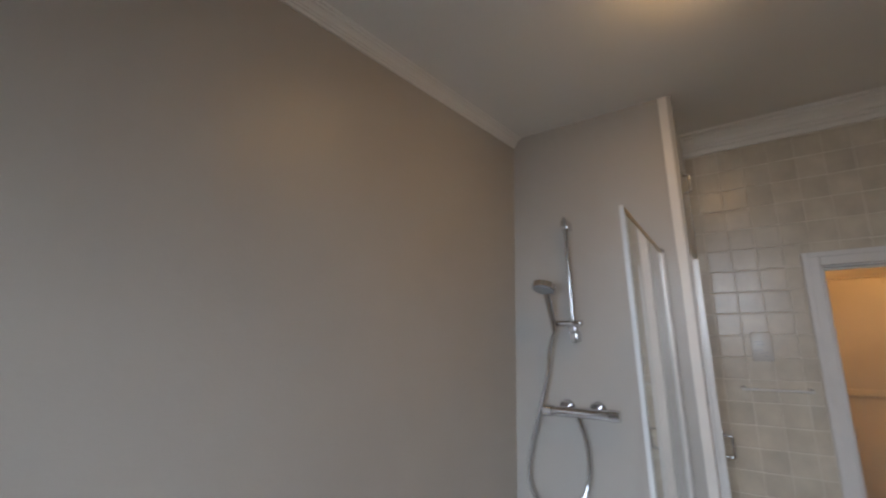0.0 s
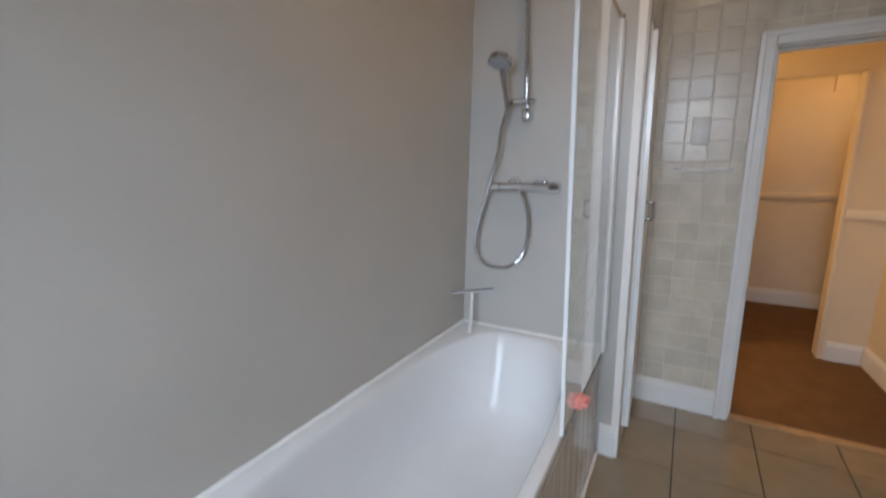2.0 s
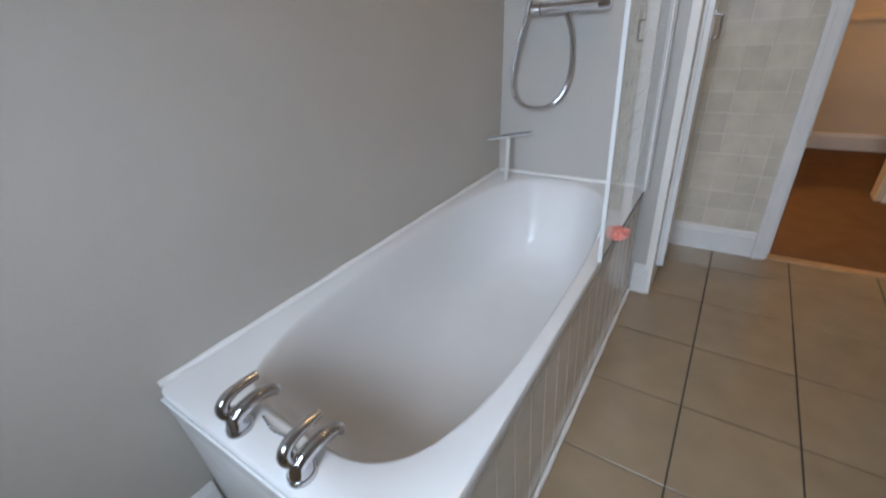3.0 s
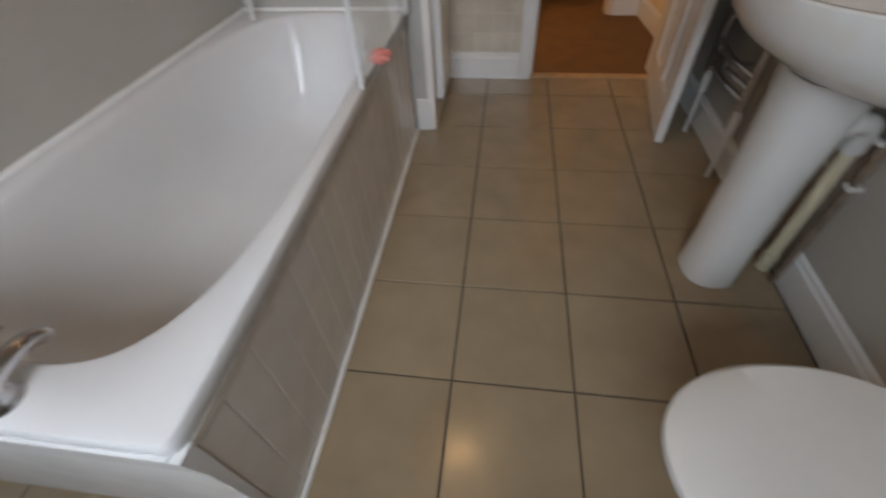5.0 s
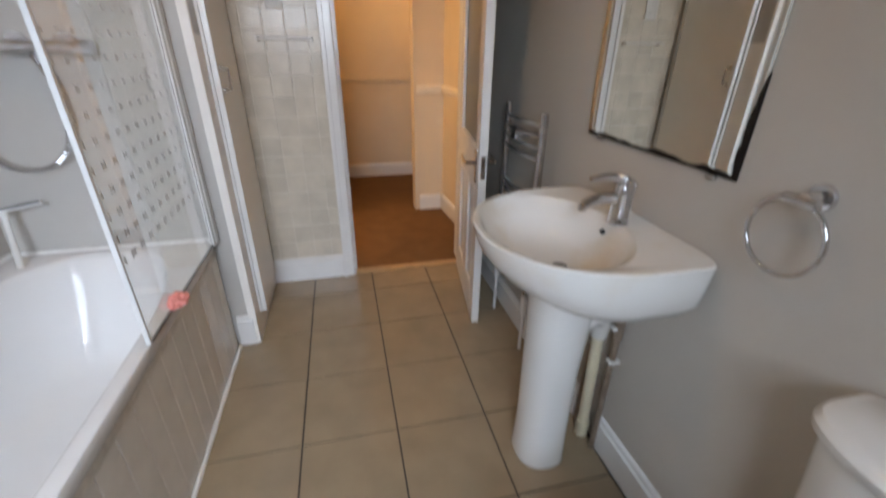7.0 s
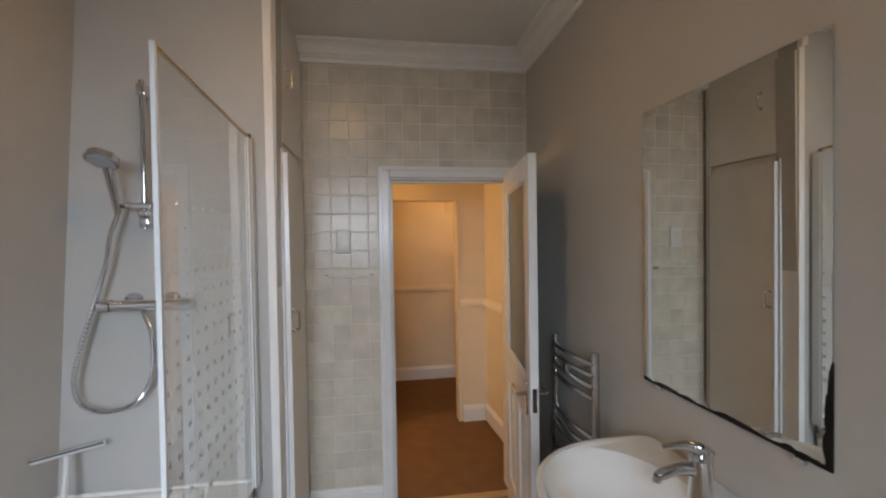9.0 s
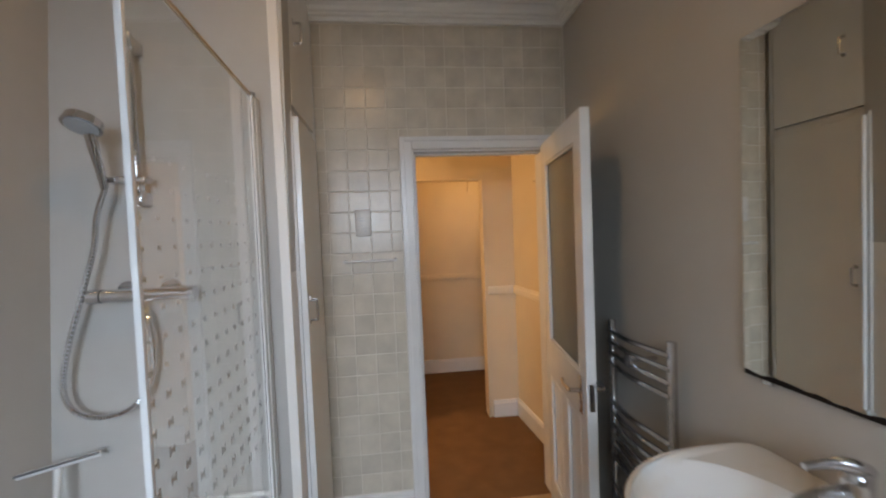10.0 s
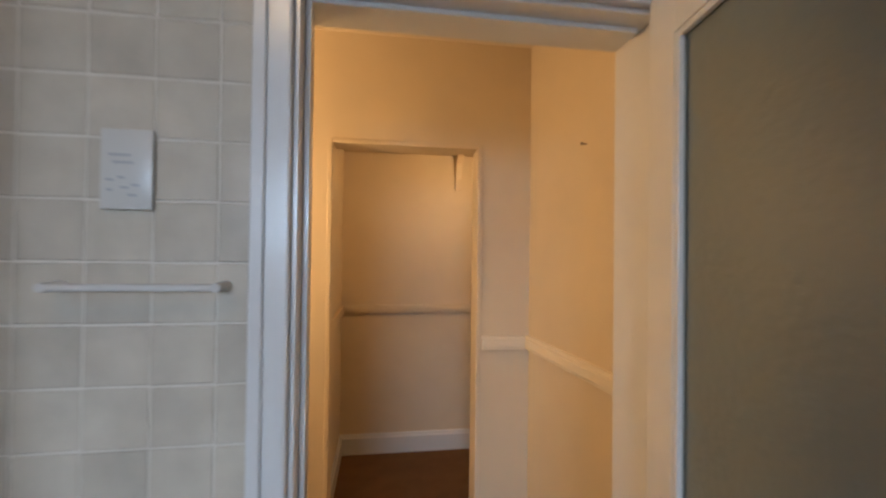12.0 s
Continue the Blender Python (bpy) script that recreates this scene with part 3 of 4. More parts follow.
tpart("corner_bead", loft(bmesh.new(), [[(0.3214, y, z), (0.3402, y, z), (0.3402, 0.7075, z), (0.3214, 0.7075, z)] for z, y in ((0.0, 0.694), (0.25, 0.691), (0.42, 0.685), (0.5028, 0.676))]), M_WHITE, bath, "white corner bead")
bp = tpart("side_panel", B(0.318, 0.3358, 0.708, 2.402, 0.0, 0.502), M_PGROUT, bath, "beige glazed tiled side panel")
tpart("top_trim", B(0.3362, 0.3405, 0.709, 2.402, 0.479, 0.5025, 0.0015), M_TRIM, bp, "mottled beige edge trim")

tap = thing("bath_tap", (-0.158, 0.722, RZ), "chrome lever pillar tap on the bath's near rim", "tap", "bath taps")
bm = cyl(bmesh.new(), (0, 0, 0), (0, 0, 0.010), 0.031, 0.028, 24)
cyl(bm, (0, 0, 0.010), (0, 0, 0.050), 0.026, 0.018, 24)
part("body", bm, M_CHROME, tap, smooth=True)
part("spout", tube(bmesh.new(), smooth_path([(0.006, -0.002, 0.036), (0.010, 0.02, 0.048), (0.014, 0.056, 0.052), (0.017, 0.086, 0.044), (0.018, 0.093, 0.032)], 5), lambda t: 0.0180 - 0.004 * t, 14), M_CHROME, tap, smooth=True)
part("lever", tube(bmesh.new(), smooth_path([(-0.004, -0.002, 0.040), (-0.009, -0.013, 0.058), (-0.010, -0.005, 0.078), (-0.010, 0.026, 0.087), (-0.008, 0.078, 0.085)], 5), lambda t: 0.0175 - 0.007 * t, 14), M_CHROME, tap, smooth=True)
copy_thing(tap, Matrix.Translation((0.052, 0.720, RZ)))
ch = thing("plug_chain", (-0.06, 0.77, RZ), "thin beaded chrome plug chain lying on the rim", "plug chain")
tpart("chain", tube(bmesh.new(), smooth_path([(-0.135, 0.765, RZ + 0.003), (-0.08, 0.752, RZ + 0.003), (-0.03, 0.757, RZ + 0.003), (0.018, 0.74, RZ + 0.003)], 8), 0.0022, 6, 0.001), M_CHROME, ch)

# sponge
sp = thing("sponge", (0.340, 1.905, RZ), "coral pink sponge resting on the bath's rim", "sponge")
bm = bmesh.new()
bmesh.ops.create_icosphere(bm, subdivisions=3, radius=1, matrix=Matrix.Translation((0, 0, 0.0)))
for v in bm.verts:
    n_ = noise.noise(v.co * 2.6) * 0.35 + noise.noise(v.co * 7) * 0.12
    v.co = Vector((v.co.x * 0.030 + 0.016, v.co.y * 0.044, v.co.z * 0.019 + 0.018)) * (1 + n_ * 0.9)
    v.co.z = max(v.co.z, 0.001)
part("foam", bm, M_PINK, sp, smooth=True)

# squeegee
sq = thing("squeegee", (-0.27, 2.285, RZ), "white-handled squeegee leaning in the bath's corner", "squeegee")
part("handle", tube(bmesh.new(), smooth_path([(0, 0, 0.004), (0.002, 0.012, 0.08), (0, 0.03, 0.16), (-0.004, 0.042, 0.20)], 5), lambda t: 0.0125 - 0.003 * math.sin(t * 3), 12), M_PLASTIC, sq, smooth=True)
h0, h1 = Vector((-0.10, 0.015, 0.197)), Vector((0.10, 0.078, 0.222))
part("head", tube(bmesh.new(), [h0, (h0 + h1) / 2, h1], 0.009, 8), M_ALU, sq, smooth=True)
part("blade", tube(bmesh.new(), [h0 + Vector((0, -0.012, 0.006)), (h0 + h1) / 2 + Vector((0, -0.012, 0.006)), h1 + Vector((0, -0.012, 0.006))], 0.004, 6), M_RUBBER, sq)

# ---- shower ----
sh = thing("shower", (-0.03, 2.40, 1.27), "chrome bar valve shower with riser rail and hose", "shower")
YV = 2.365
bm = cyl(bmesh.new(), (-0.135, YV, 1.275), (0.097, YV, 1.275), 0.021, n=28)
va = tpart("valve", bm, M_CHROME, sh, smooth=True)
for x0_, x1_ in ((-0.175, -0.137), (0.099, 0.140)):
    tpart("knob", cyl(bmesh.new(), (x0_, YV, 1.275), (x1_, YV, 1.275), 0.025, 0.023, 28), M_CHROME, va, smooth=True)
for x_ in (-0.085, 0.045):
    bm = cyl(bmesh.new(), (x_, YV + 0.015, 1.285), (x_, Y_S - 0.006, 1.285), 0.014)
    cyl(bm, (x_, Y_S - 0.012, 1.285), (x_, Y_S - 0.001, 1.285), 0.033, n=28)
    tpart("inlet", bm, M_CHROME, sh, smooth=True)
XR = -0.014
bm = cyl(bmesh.new(), (XR, YV, 1.56), (XR, YV, 2.11), 0.0105)
tpart("riser_rail", bm, M_CHROME, sh, smooth=True)
for z_ in (1.585, 2.075):
    bm = bmesh.new()
    bx(bm, XR - 0.016, XR + 0.016, YV - 0.014, Y_S - 0.001, z_ - 0.022, z_ + 0.022, 0.006)
    tpart("rail_bracket", bm, M_CHROME, sh, smooth=True)
bm = B(XR - 0.085, XR + 0.04, YV - 0.028, YV + 0.018, 1.632, 1.655, 0.008, 3)
bx(bm, XR - 0.016, XR + 0.016, YV - 0.024, YV + 0.016, 1.606, 1.6305, 0.004)
tpart("slider", bm, M_CHROME, sh, smooth=True)
HA, HB = Vector((XR - 0.072, YV - 0.035, 1.615)), Vector((XR - 0.078, YV - 0.075, 1.775))
hs = tpart("handset", tube(bmesh.new(), smooth_path([HA, HA.lerp(HB, 0.35), HA.lerp(HB, 0.7), HB], 4), lambda t: 0.011 + 0.006 * t, 14), M_CHROME, sh, smooth=True)
dn = Vector((-0.12, -0.40, -0.91)).normalized()
hc = HB + Vector((-0.006, -0.024, 0.014))
tpart("shower_head", cyl(bmesh.new(), hc, hc - dn * 0.026, 0.052, 0.048, 32), M_CHROME, hs, smooth=True)
tpart("spray_plate", cyl(bmesh.new(), hc + dn * 0.0035, hc + dn * 0.0005, 0.042, 0.042, 32), M_SOCKET, hs, "grey spray plate with nozzles", smooth=True)
hose = smooth_path([HA, (-0.118, 2.335, 1.53), (-0.136, 2.34, 1.43), (-0.178, 2.345, 1.30), (-0.235, 2.35, 1.13), (-0.262, 2.352, 1.0), (-0.245, 2.355, 0.925), (-0.19, 2.357, 0.89), (-0.10, 2.36, 0.893), (-0.03, 2.362, 0.95), (0.0, 2.363, 1.055), (-0.004, 2.364, 1.17), (-0.03, YV, 1.252)], 22)
tpart("hose", tube(bmesh.new(), hose, 0.0078, 10, 0.0016), M_CHROME, sh, "ribbed chrome hose", smooth=False)

# ---- bath screen ----
scr = thing("bath_screen", (0.345, 2.05, RZ), "glass bath screen with white frame and frosted pattern", "shower screen")
P0, P1 = Vector((0.344, 1.710)), Vector((0.352, 2.405))
SD = (P1 - P0).normalized()


def on(s_, z, off=0.0):
    p = P0 + SD * s_
    return Vector((p.x - SD.y * off, p.y + SD.x * off, z))


SL = (P1 - P0).length


def slab(s0, s1, zz, th, bm=None):
    """An upright slab along the screen; zz: bottom and top at s0, then at s1."""
    r0 = [on(s0, zz[0], -th), on(s0, zz[0], th), on(s0, zz[1], th), on(s0, zz[1], -th)]
    r1 = [on(s1, zz[2], -th), on(s1, zz[2], th), on(s1, zz[3], th), on(s1, zz[3], -th)]
    return loft(bm or bmesh.new(), [r0, r1])


tpart("near_post", slab(-0.0048, 0.0048, (RZ + 0.006, 1.966, RZ + 0.006, 1.966), 0.006), M_ALU, scr, "white aluminium end post")
tpart("wall_profile", slab(SL - 0.035, SL, (RZ + 0.003, 1.905, RZ + 0.003, 1.905), 0.013), M_ALU, scr, "white aluminium wall profile")
tpart("hinge_post", slab(SL - 0.058, SL - 0.037, (RZ + 0.003, 1.908, RZ + 0.003, 1.905), 0.010), M_ALU, scr)
gl = tpart("glass_panel", slab(0.007, SL - 0.0585, (RZ + 0.010, 1.951, RZ + 0.010, 1.905), 0.003), M_GLASS, scr, "clear safety glass")
gl.visible_shadow = False
# golden tone of this rail is a painted reflection
tpart("top_rail", slab(0.007, SL - 0.0585, (1.9515, 1.961, 1.9055, 1.915), 0.006), M_RAIL, scr, "metal top rail, coloured by a painted warm reflection")
tpart("seal_strip", slab(0.007, SL - 0.0585, (RZ + 0.001, RZ + 0.0095, RZ + 0.001, RZ + 0.0095), 0.004), M_RUBBER, scr, "clear grey seal strip")
tpart("pivot_cap", cyl(bmesh.new(), on(SL - 0.03, 1.906), on(SL - 0.03, 1.922), 0.013), M_CHROME, scr, smooth=True)
pat = bmesh.new()
M_MARK = mat("frosted_print", (0.60, 0.60, 0.585), 0.6, vary=0.03)
for i in range(11):
    for j in range(15):
        s_, z_ = 0.020 + i * 0.0565, 0.795 + j * 0.0575
        g_ = 1.12 - 0.052 * j
        for k in (-1, 1):
            c0 = on(s_ + k * 0.0075 * g_, z_, 0.0042)
            bmesh.ops.create_cube(pat, size=1, matrix=Matrix.Translation(c0) @ Matrix.Diagonal((0.0012, 0.006 * g_, 0.021 * g_, 1)))
        bmesh.ops.create_cube(pat, size=1, matrix=Matrix.Translation(on(s_, z_, 0.0042)) @ Matrix.Diagonal((0.0012, 0.0088 * g_, 0.006 * g_, 1)))
mk = tpart("printed_pattern", pat, M_MARK, scr, "rows of small frosted marks")
tagged(mk, kind="stuff")

# ---- basin ----
BZ, BX, BY = 0.868, X_R - 0.003, 1.580
bas = thing("basin", (1.5, BY, 0), "white ceramic pedestal basin with a chrome mixer", "basin")
NBS = 72


def d_ring(depth, half, z, back=0.0, cy=BY, flat=0.15):
    """A D-shaped ring: straight at the wall, round in front."""
    out = []
    for k in range(NBS):
        q = math.tau * k / NBS
        c_, s_ = math.cos(q), math.sin(q)
        if c_ > 0:
            e = 9
            x = BX - back - flat + flat * abs(c_) ** (2 / e)
            y = cy + half * math.copysign(abs(s_) ** (2 / e), s_)
        else:
            e = 2.15
            x = BX - back - flat - (depth - flat) * abs(c_) ** (2 / e)
            y = cy + half * math.copysign(abs(s_) ** (2 / e), s_)
        out.append((x, y, z))
    return out


def bowl(ax, ay, z, cx=1.455):
    return [(cx + ax * math.cos(math.tau * k / NBS), BY + 0.01 + ay * math.sin(math.tau * k / NBS), z) for k in range(NBS)]


rings = [d_ring(0.20, 0.12, 0.66), d_ring(0.27, 0.195, 0.682), d_ring(0.36, 0.258, 0.717), d_ring(0.42, 0.286, 0.755), d_ring(0.455, 0.294, 0.80), d_ring(0.472, 0.300, 0.845), d_ring(0.475, 0.301, BZ - 0.004), d_ring(0.470, 0.297, BZ, 0.002),
         d_ring(0.452, 0.281, BZ, 0.012), bowl(0.186, 0.256, BZ - 0.006, 1.432), bowl(0.178, 0.244, BZ - 0.018, 1.430), bowl(0.158, 0.215, BZ - 0.06, 1.43), bowl(0.122, 0.165, BZ - 0.105, 1.44), bowl(0.075, 0.10, BZ - 0.132, 1.455), bowl(0.024, 0.024, BZ - 0.14, 1.475)]
tpart("bowl", loft(bmesh.new(), rings), M_BOWL, bas, smooth=True)
# solid black discs paint the shade inside the waste and the overflow
tpart("waste", cyl(bmesh.new(), (1.475, BY + 0.01, BZ - 0.1395), (1.475, BY + 0.01, BZ - 0.136), 0.021), M_DARK, bas, "open waste, its inner shade painted as a black disc", smooth=True)
tpart("overflow_hole", cyl(bmesh.new(), (1.596, BY + 0.01, BZ - 0.040), (1.588, BY + 0.01, BZ - 0.043), 0.008), M_DARK, bas, smooth=True)


def ped_ring(rx, ry, z, cx):
    return [(cx + rx * math.copysign(abs(math.cos(q)) ** 0.85, math.cos(q)), BY + ry * math.copysign(abs(math.sin(q)) ** 0.85, math.sin(q)), z) for q in [math.tau * k / 40 for k in range(40)]]


tpart("pedestal", loft(bmesh.new(), [ped_ring(0.085, 0.092, 0, 1.485), ped_ring(0.084, 0.090, 0.02, 1.485), ped_ring(0.081, 0.085, 0.15, 1.487), ped_ring(0.083, 0.087, 0.4, 1.486), ped_ring(0.090, 0.098, 0.60, 1.490), ped_ring(0.100, 0.112, 0.68, 1.495)]), M_CER, bas, smooth=True)

bt = thing("basin_mixer", (1.615, 1.567, BZ - 0.004), "chrome monobloc mixer tap on the basin", "tap")
bm = loft(bmesh.new(), [[(r * math.cos(q) + o, r * math.sin(q), z) for q in [math.tau * k / 28 for k in range(28)]] for r, z, o in ((0.030, 0, 0), (0.027, 0.012, 0), (0.0235, 0.05, 0), (0.0245, 0.085, 0.0), (0.0245, 0.100, 0.0), (0.021, 0.112, 0.002), (0.012, 0.118, 0.003))])
part("body", bm, M_CHROME, bt, smooth=True)
part("spout", tube(bmesh.new(), smooth_path([(0, 0, 0.058), (-0.03, 0.004, 0.068), (-0.075, 0.010, 0.062), (-0.105, 0.014, 0.050)], 5), lambda t: 0.0175 - 0.005 * t, 14), M_CHROME, bt, smooth=True)
part("lever", tube(bmesh.new(), smooth_path([(0.014, -0.002, 0.104), (-0.008, 0, 0.118), (-0.045, 0.006, 0.126), (-0.095, 0.012, 0.121)], 5), lambda t: 0.0195 * (1 - 0.66 * t), 14), M_CHROME, bt, smooth=True)
part("aerator", cyl(bmesh.new(), (-0.104, 0.014, 0.052), (-0.106, 0.014, 0.038), 0.0105), M_CHROME, bt, smooth=True)
pk = bmesh.new()
cyl(pk, (0.033, 0.0, 0.03), (0.033, 0.0, 0.098), 0.003)
bmesh.ops.create_uvsphere(pk, u_segments=12, v_segments=8, radius=0.0075, matrix=Matrix.Translation((0.033, 0, 0.102)))
part("pop_up_rod", pk, M_CHROME, bt, smooth=True)

wp = thing("waste_pipe", (1.64, 1.60, 0), "cream plastic waste pipe with white elbow under the basin", "pipe")
tpart("elbow", tube(bmesh.new(), smooth_path([(1.53, 1.528, 0.560), (1.575, 1.530, 0.580), (1.612, 1.540, 0.562), (1.624, 1.556, 0.495)], 5), 0.027, 14), M_PLASTIC, wp, "white plastic elbow", smooth=True)
tpart("down_pipe", cyl(bmesh.new(), (1.623, 1.556, 0.505), (1.668, 1.597, 0.06), 0.0185), M_PIPE, wp, smooth=True)
tpart("floor_socket", cyl(bmesh.new(), (1.667, 1.596, 0.075), (1.670, 1.600, 0.0), 0.023), M_PIPE, wp, smooth=True)
for i, (y_, lab) in enumerate(((1.535, "cold"), (1.645, "hot"))):
    cp = thing("supply_pipe", (1.675, y_, 0), "tarnished copper supply pipe behind the pedestal", "pipe", "supply pipes under the basin")
    tpart("pipe", tube(bmesh.new(), smooth_path([(1.675, y_, 0), (1.675, y_, 0.2), (1.675, y_ - 0.004, 0.5), (1.66, y_ - 0.01, 0.62), (1.62, y_ - 0.01, 0.70)], 6), 0.0105, 10), M_COPPER, cp, smooth=True)
    tpart("valve", cyl(bmesh.new(), (1.672, y_ - 0.004, 0.49), (1.670, y_ - 0.006, 0.585), 0.017), M_COPPER, cp, "tarnished isolating valve", smooth=True)
    tpart("valve_handle", B(1.640, 1.656, y_ - 0.022, y_ + 0.006, 0.526, 0.538, 0.003), M_PLASTIC, cp, "white plastic valve handle")
    tpart("back_nut", cyl(bmesh.new(), (1.640, y_ - 0.010, 0.655), (1.622, y_ - 0.010, 0.692), 0.019, n=6), M_COPPER, cp, "tarnished hexagonal back nut")
    tpart("clip", B(1.662, X_R - 0.001, y_ - 0.014, y_ + 0.014, 0.385, 0.401, 0.003), M_PLASTIC, cp, "white pipe clip")

# ---- toilet ----
TY = 0.802
wc = thing("toilet", (1.4, TY, 0), "white close-coupled toilet with its lid closed", "toilet")


def egg(cx, ax_f, ax_b, ay, z, cy=TY, e=2.1):
    out = []
    for k in range(56):
        q = math.tau * k / 56
        c_, s_ = math.cos(q), math.sin(q)
        if c_ > 0:
            out.append((cx + min(1.25 * c_, 1) * ax_b, cy + ay * s_ * (0.9 if 1.25 * c_ > 1.02 else 1), z))
        else:
            out.append((cx - ax_f * abs(c_) ** (2 / e), cy + ay * math.copysign(abs(s_) ** (2 / 2.15), s_), z))
    return out


pan = loft(bmesh.new(), [egg(1.42, 0.16, 0.19, 0.10, 0), egg(1.42, 0.155, 0.19, 0.095, 0.03), egg(1.41, 0.17, 0.18, 0.10, 0.15), egg(1.36, 0.225, 0.20, 0.135, 0.27), egg(1.325, 0.240, 0.19, 0.165, 0.35), egg(1.315, 0.247, 0.19, 0.17, 0.385)])
bx(pan, 1.44, 1.69, TY - 0.112, TY + 0.112, 0.30, 0.3855, 0.012, 3)
tpart("pan", pan, M_CER, wc, smooth=True)
tpart("seat", loft(bmesh.new(), [egg(1.302, 0.248, 0.20, 0.176, 0.386), egg(1.300, 0.248, 0.193, 0.173, 0.392), egg(1.302, 0.250, 0.195, 0.171, 0.402)]), M_PLASTIC, wc, smooth=True)
tpart("lid", loft(bmesh.new(), [egg(1.300, 0.248, 0.193, 0.173, 0.4035), egg(1.300, 0.252, 0.194, 0.176, 0.408), egg(1.300, 0.250, 0.192, 0.174, 0.417), egg(1.302, 0.240, 0.182, 0.168, 0.423), egg(1.307, 0.15, 0.14, 0.11, 0.426)]), M_PLASTIC, wc, smooth=True)


def cis(x0, hw, z, r=5.0, cy=TY):
    """A ring of the cistern: flat at the wall, bowed in front."""
    out = []
    d_ = BX - x0
    for k in range(48):
        q = math.tau * k / 48
        c_, s_ = math.cos(q), math.sin(q)
        e = 12 if c_ > 0 else r
        y = hw * math.copysign(abs(s_) ** (2 / e), s_)
        x = BX - d_ / 2 + d_ / 2 * math.copysign(abs(c_) ** (2 / e), c_)
        if c_ < 0:
            x += 0.030 * (y / hw) ** 2
        out.append((x, cy + y, z))
    return out


tpart("cistern", loft(bmesh.new(), [cis(1.568, 0.130, 0.386), cis(1.558, 0.140, 0.40), cis(1.553, 0.147, 0.50), cis(1.548, 0.155, 0.65), cis(1.545, 0.168, 0.765)]), M_CER, wc, smooth=True)
tpart("cistern_lid", loft(bmesh.new(), [cis(1.54, 0.172, 0.766), cis(1.533, 0.179, 0.773), cis(1.531, 0.180, 0.788), cis(1.538, 0.175, 0.80), cis(1.55, 0.163, 0.805)]), M_CER, wc, smooth=True)
tpart("flush_button", cyl(bmesh.new(), (1.61, TY, 0.8055), (1.61, TY, 0.81), 0.022), M_CHROME, wc, smooth=True)
for y_ in (TY - 0.06, TY + 0.06):
    tpart("hinge", cyl(bmesh.new(), (1.508, y_ - 0.012, 0.394), (1.508, y_ + 0.012, 0.394), 0.007), M_PLASTIC, wc, smooth=True)
sp_ = thing("soil_pipe", (1.66, 0.70, 0), "black plastic soil pipe behind the toilet", "pipe")
tpart("pipe", tube(bmesh.new(), smooth_path([(1.60, TY, 0.17), (1.65, 0.77, 0.17), (1.655, 0.70, 0.16), (1.655, 0.655, 0.08), (1.655, 0.65, 0.0)], 5), 0.045, 16), M_DARK, sp_, smooth=True)

# ---- towel ring ----
tr = thing("towel_ring", (X_R, 1.145, 1.065), "chrome towel ring on the taupe wall", "towel ring")
bm = cyl(bmesh.new(), (X_R - 0.001, 1.160, 1.065), (X_R - 0.010, 1.160, 1.065), 0.024, 0.022, 28)
cyl(bm, (X_R - 0.010, 1.160, 1.065), (X_R - 0.042, 1.160, 1.062), 0.0135, 0.012)
cyl(bm, (X_R - 0.038, 1.138, 1.058), (X_R - 0.038, 1.195, 1.058), 0.010)
tpart("mount", bm, M_CHROME, tr, smooth=True)
rg = [Vector((X_R - 0.038, 1.174 + 0.071 * math.sin(q), 0.989 + 0.071 * math.cos(q))) for q in [math.tau * k / 48 for k in range(49)]]
tpart("ring", tube(bmesh.new(), rg, 0.005, 10), M_CHROME, tr, smooth=True)

# ---- mirror ----
mr = thing("wall_mirror", (X_R, 1.605, 1.045), "old unframed mirror with blackened worn edges on taupe wall", "mirror")
MM = bpy.data.materials.new("aged_mirror")
MM.use_nodes = True
nt = MM.node_tree
pb = nt.nodes["Principled BSDF"]
pb.inputs["Metallic"].default_value, pb.inputs["Roughness"].default_value = 1, 0.01
tc = nt.nodes.new("ShaderNodeTexCoord")
sep = nt.nodes.new("ShaderNodeSeparateXYZ")
nt.links.new(tc.outputs["Generated"], sep.inputs[0])
nz = nt.nodes.new("ShaderNodeTexNoise")
nz.inputs["Scale"].default_value, nz.inputs["Detail"].default_value = 9, 8
nt.links.new(tc.outputs["Object"], nz.inputs["Vector"])


def mth(op, a_, b_=None):
    n_ = nt.nodes.new("ShaderNodeMath")
    n_.operation = op
    for i_, v_ in enumerate((a_, b_)):
        if v_ is None:
            continue
        if isinstance(v_, (int, float)):
            n_.inputs[i_].default_value = v_
        else:
            nt.links.new(v_, n_.inputs[i_])
    return n_.outputs[0]


low = mth("MULTIPLY", sep.outputs["Z"], 1.25)
high = mth("MULTIPLY", mth("SUBTRACT", 1.02, sep.outputs["Z"]), 2.4)
near = mth("ADD", mth("MULTIPLY", sep.outputs["Y"], 0.62), mth("MULTIPLY", sep.outputs["Z"], 0.06))
far = mth("MULTIPLY", mth("SUBTRACT", 1.025, sep.outputs["Y"]), 1.1)
edge = mth("MINIMUM", mth("MINIMUM", low, near), mth("MINIMUM", high, far))
worn = mth("LESS_THAN", edge, mth("MULTIPLY", mth("SUBTRACT", nz.outputs[0], 0.25), 0.072))
mx = nt.nodes.new("ShaderNodeMix")
mx.data_type = "RGBA"
nt.links.new(worn, mx.inputs[0])
mx.inputs[6].default_value = (0.80, 0.82, 0.80, 1)
mx.inputs[7].default_value = (0.035, 0.03, 0.028, 1)
nt.links.new(mx.outputs[2], pb.inputs["Base Color"])
nt.links.new(mth("MULTIPLY", worn, 0.3), pb.inputs["Roughness"])
bm = bmesh.new()
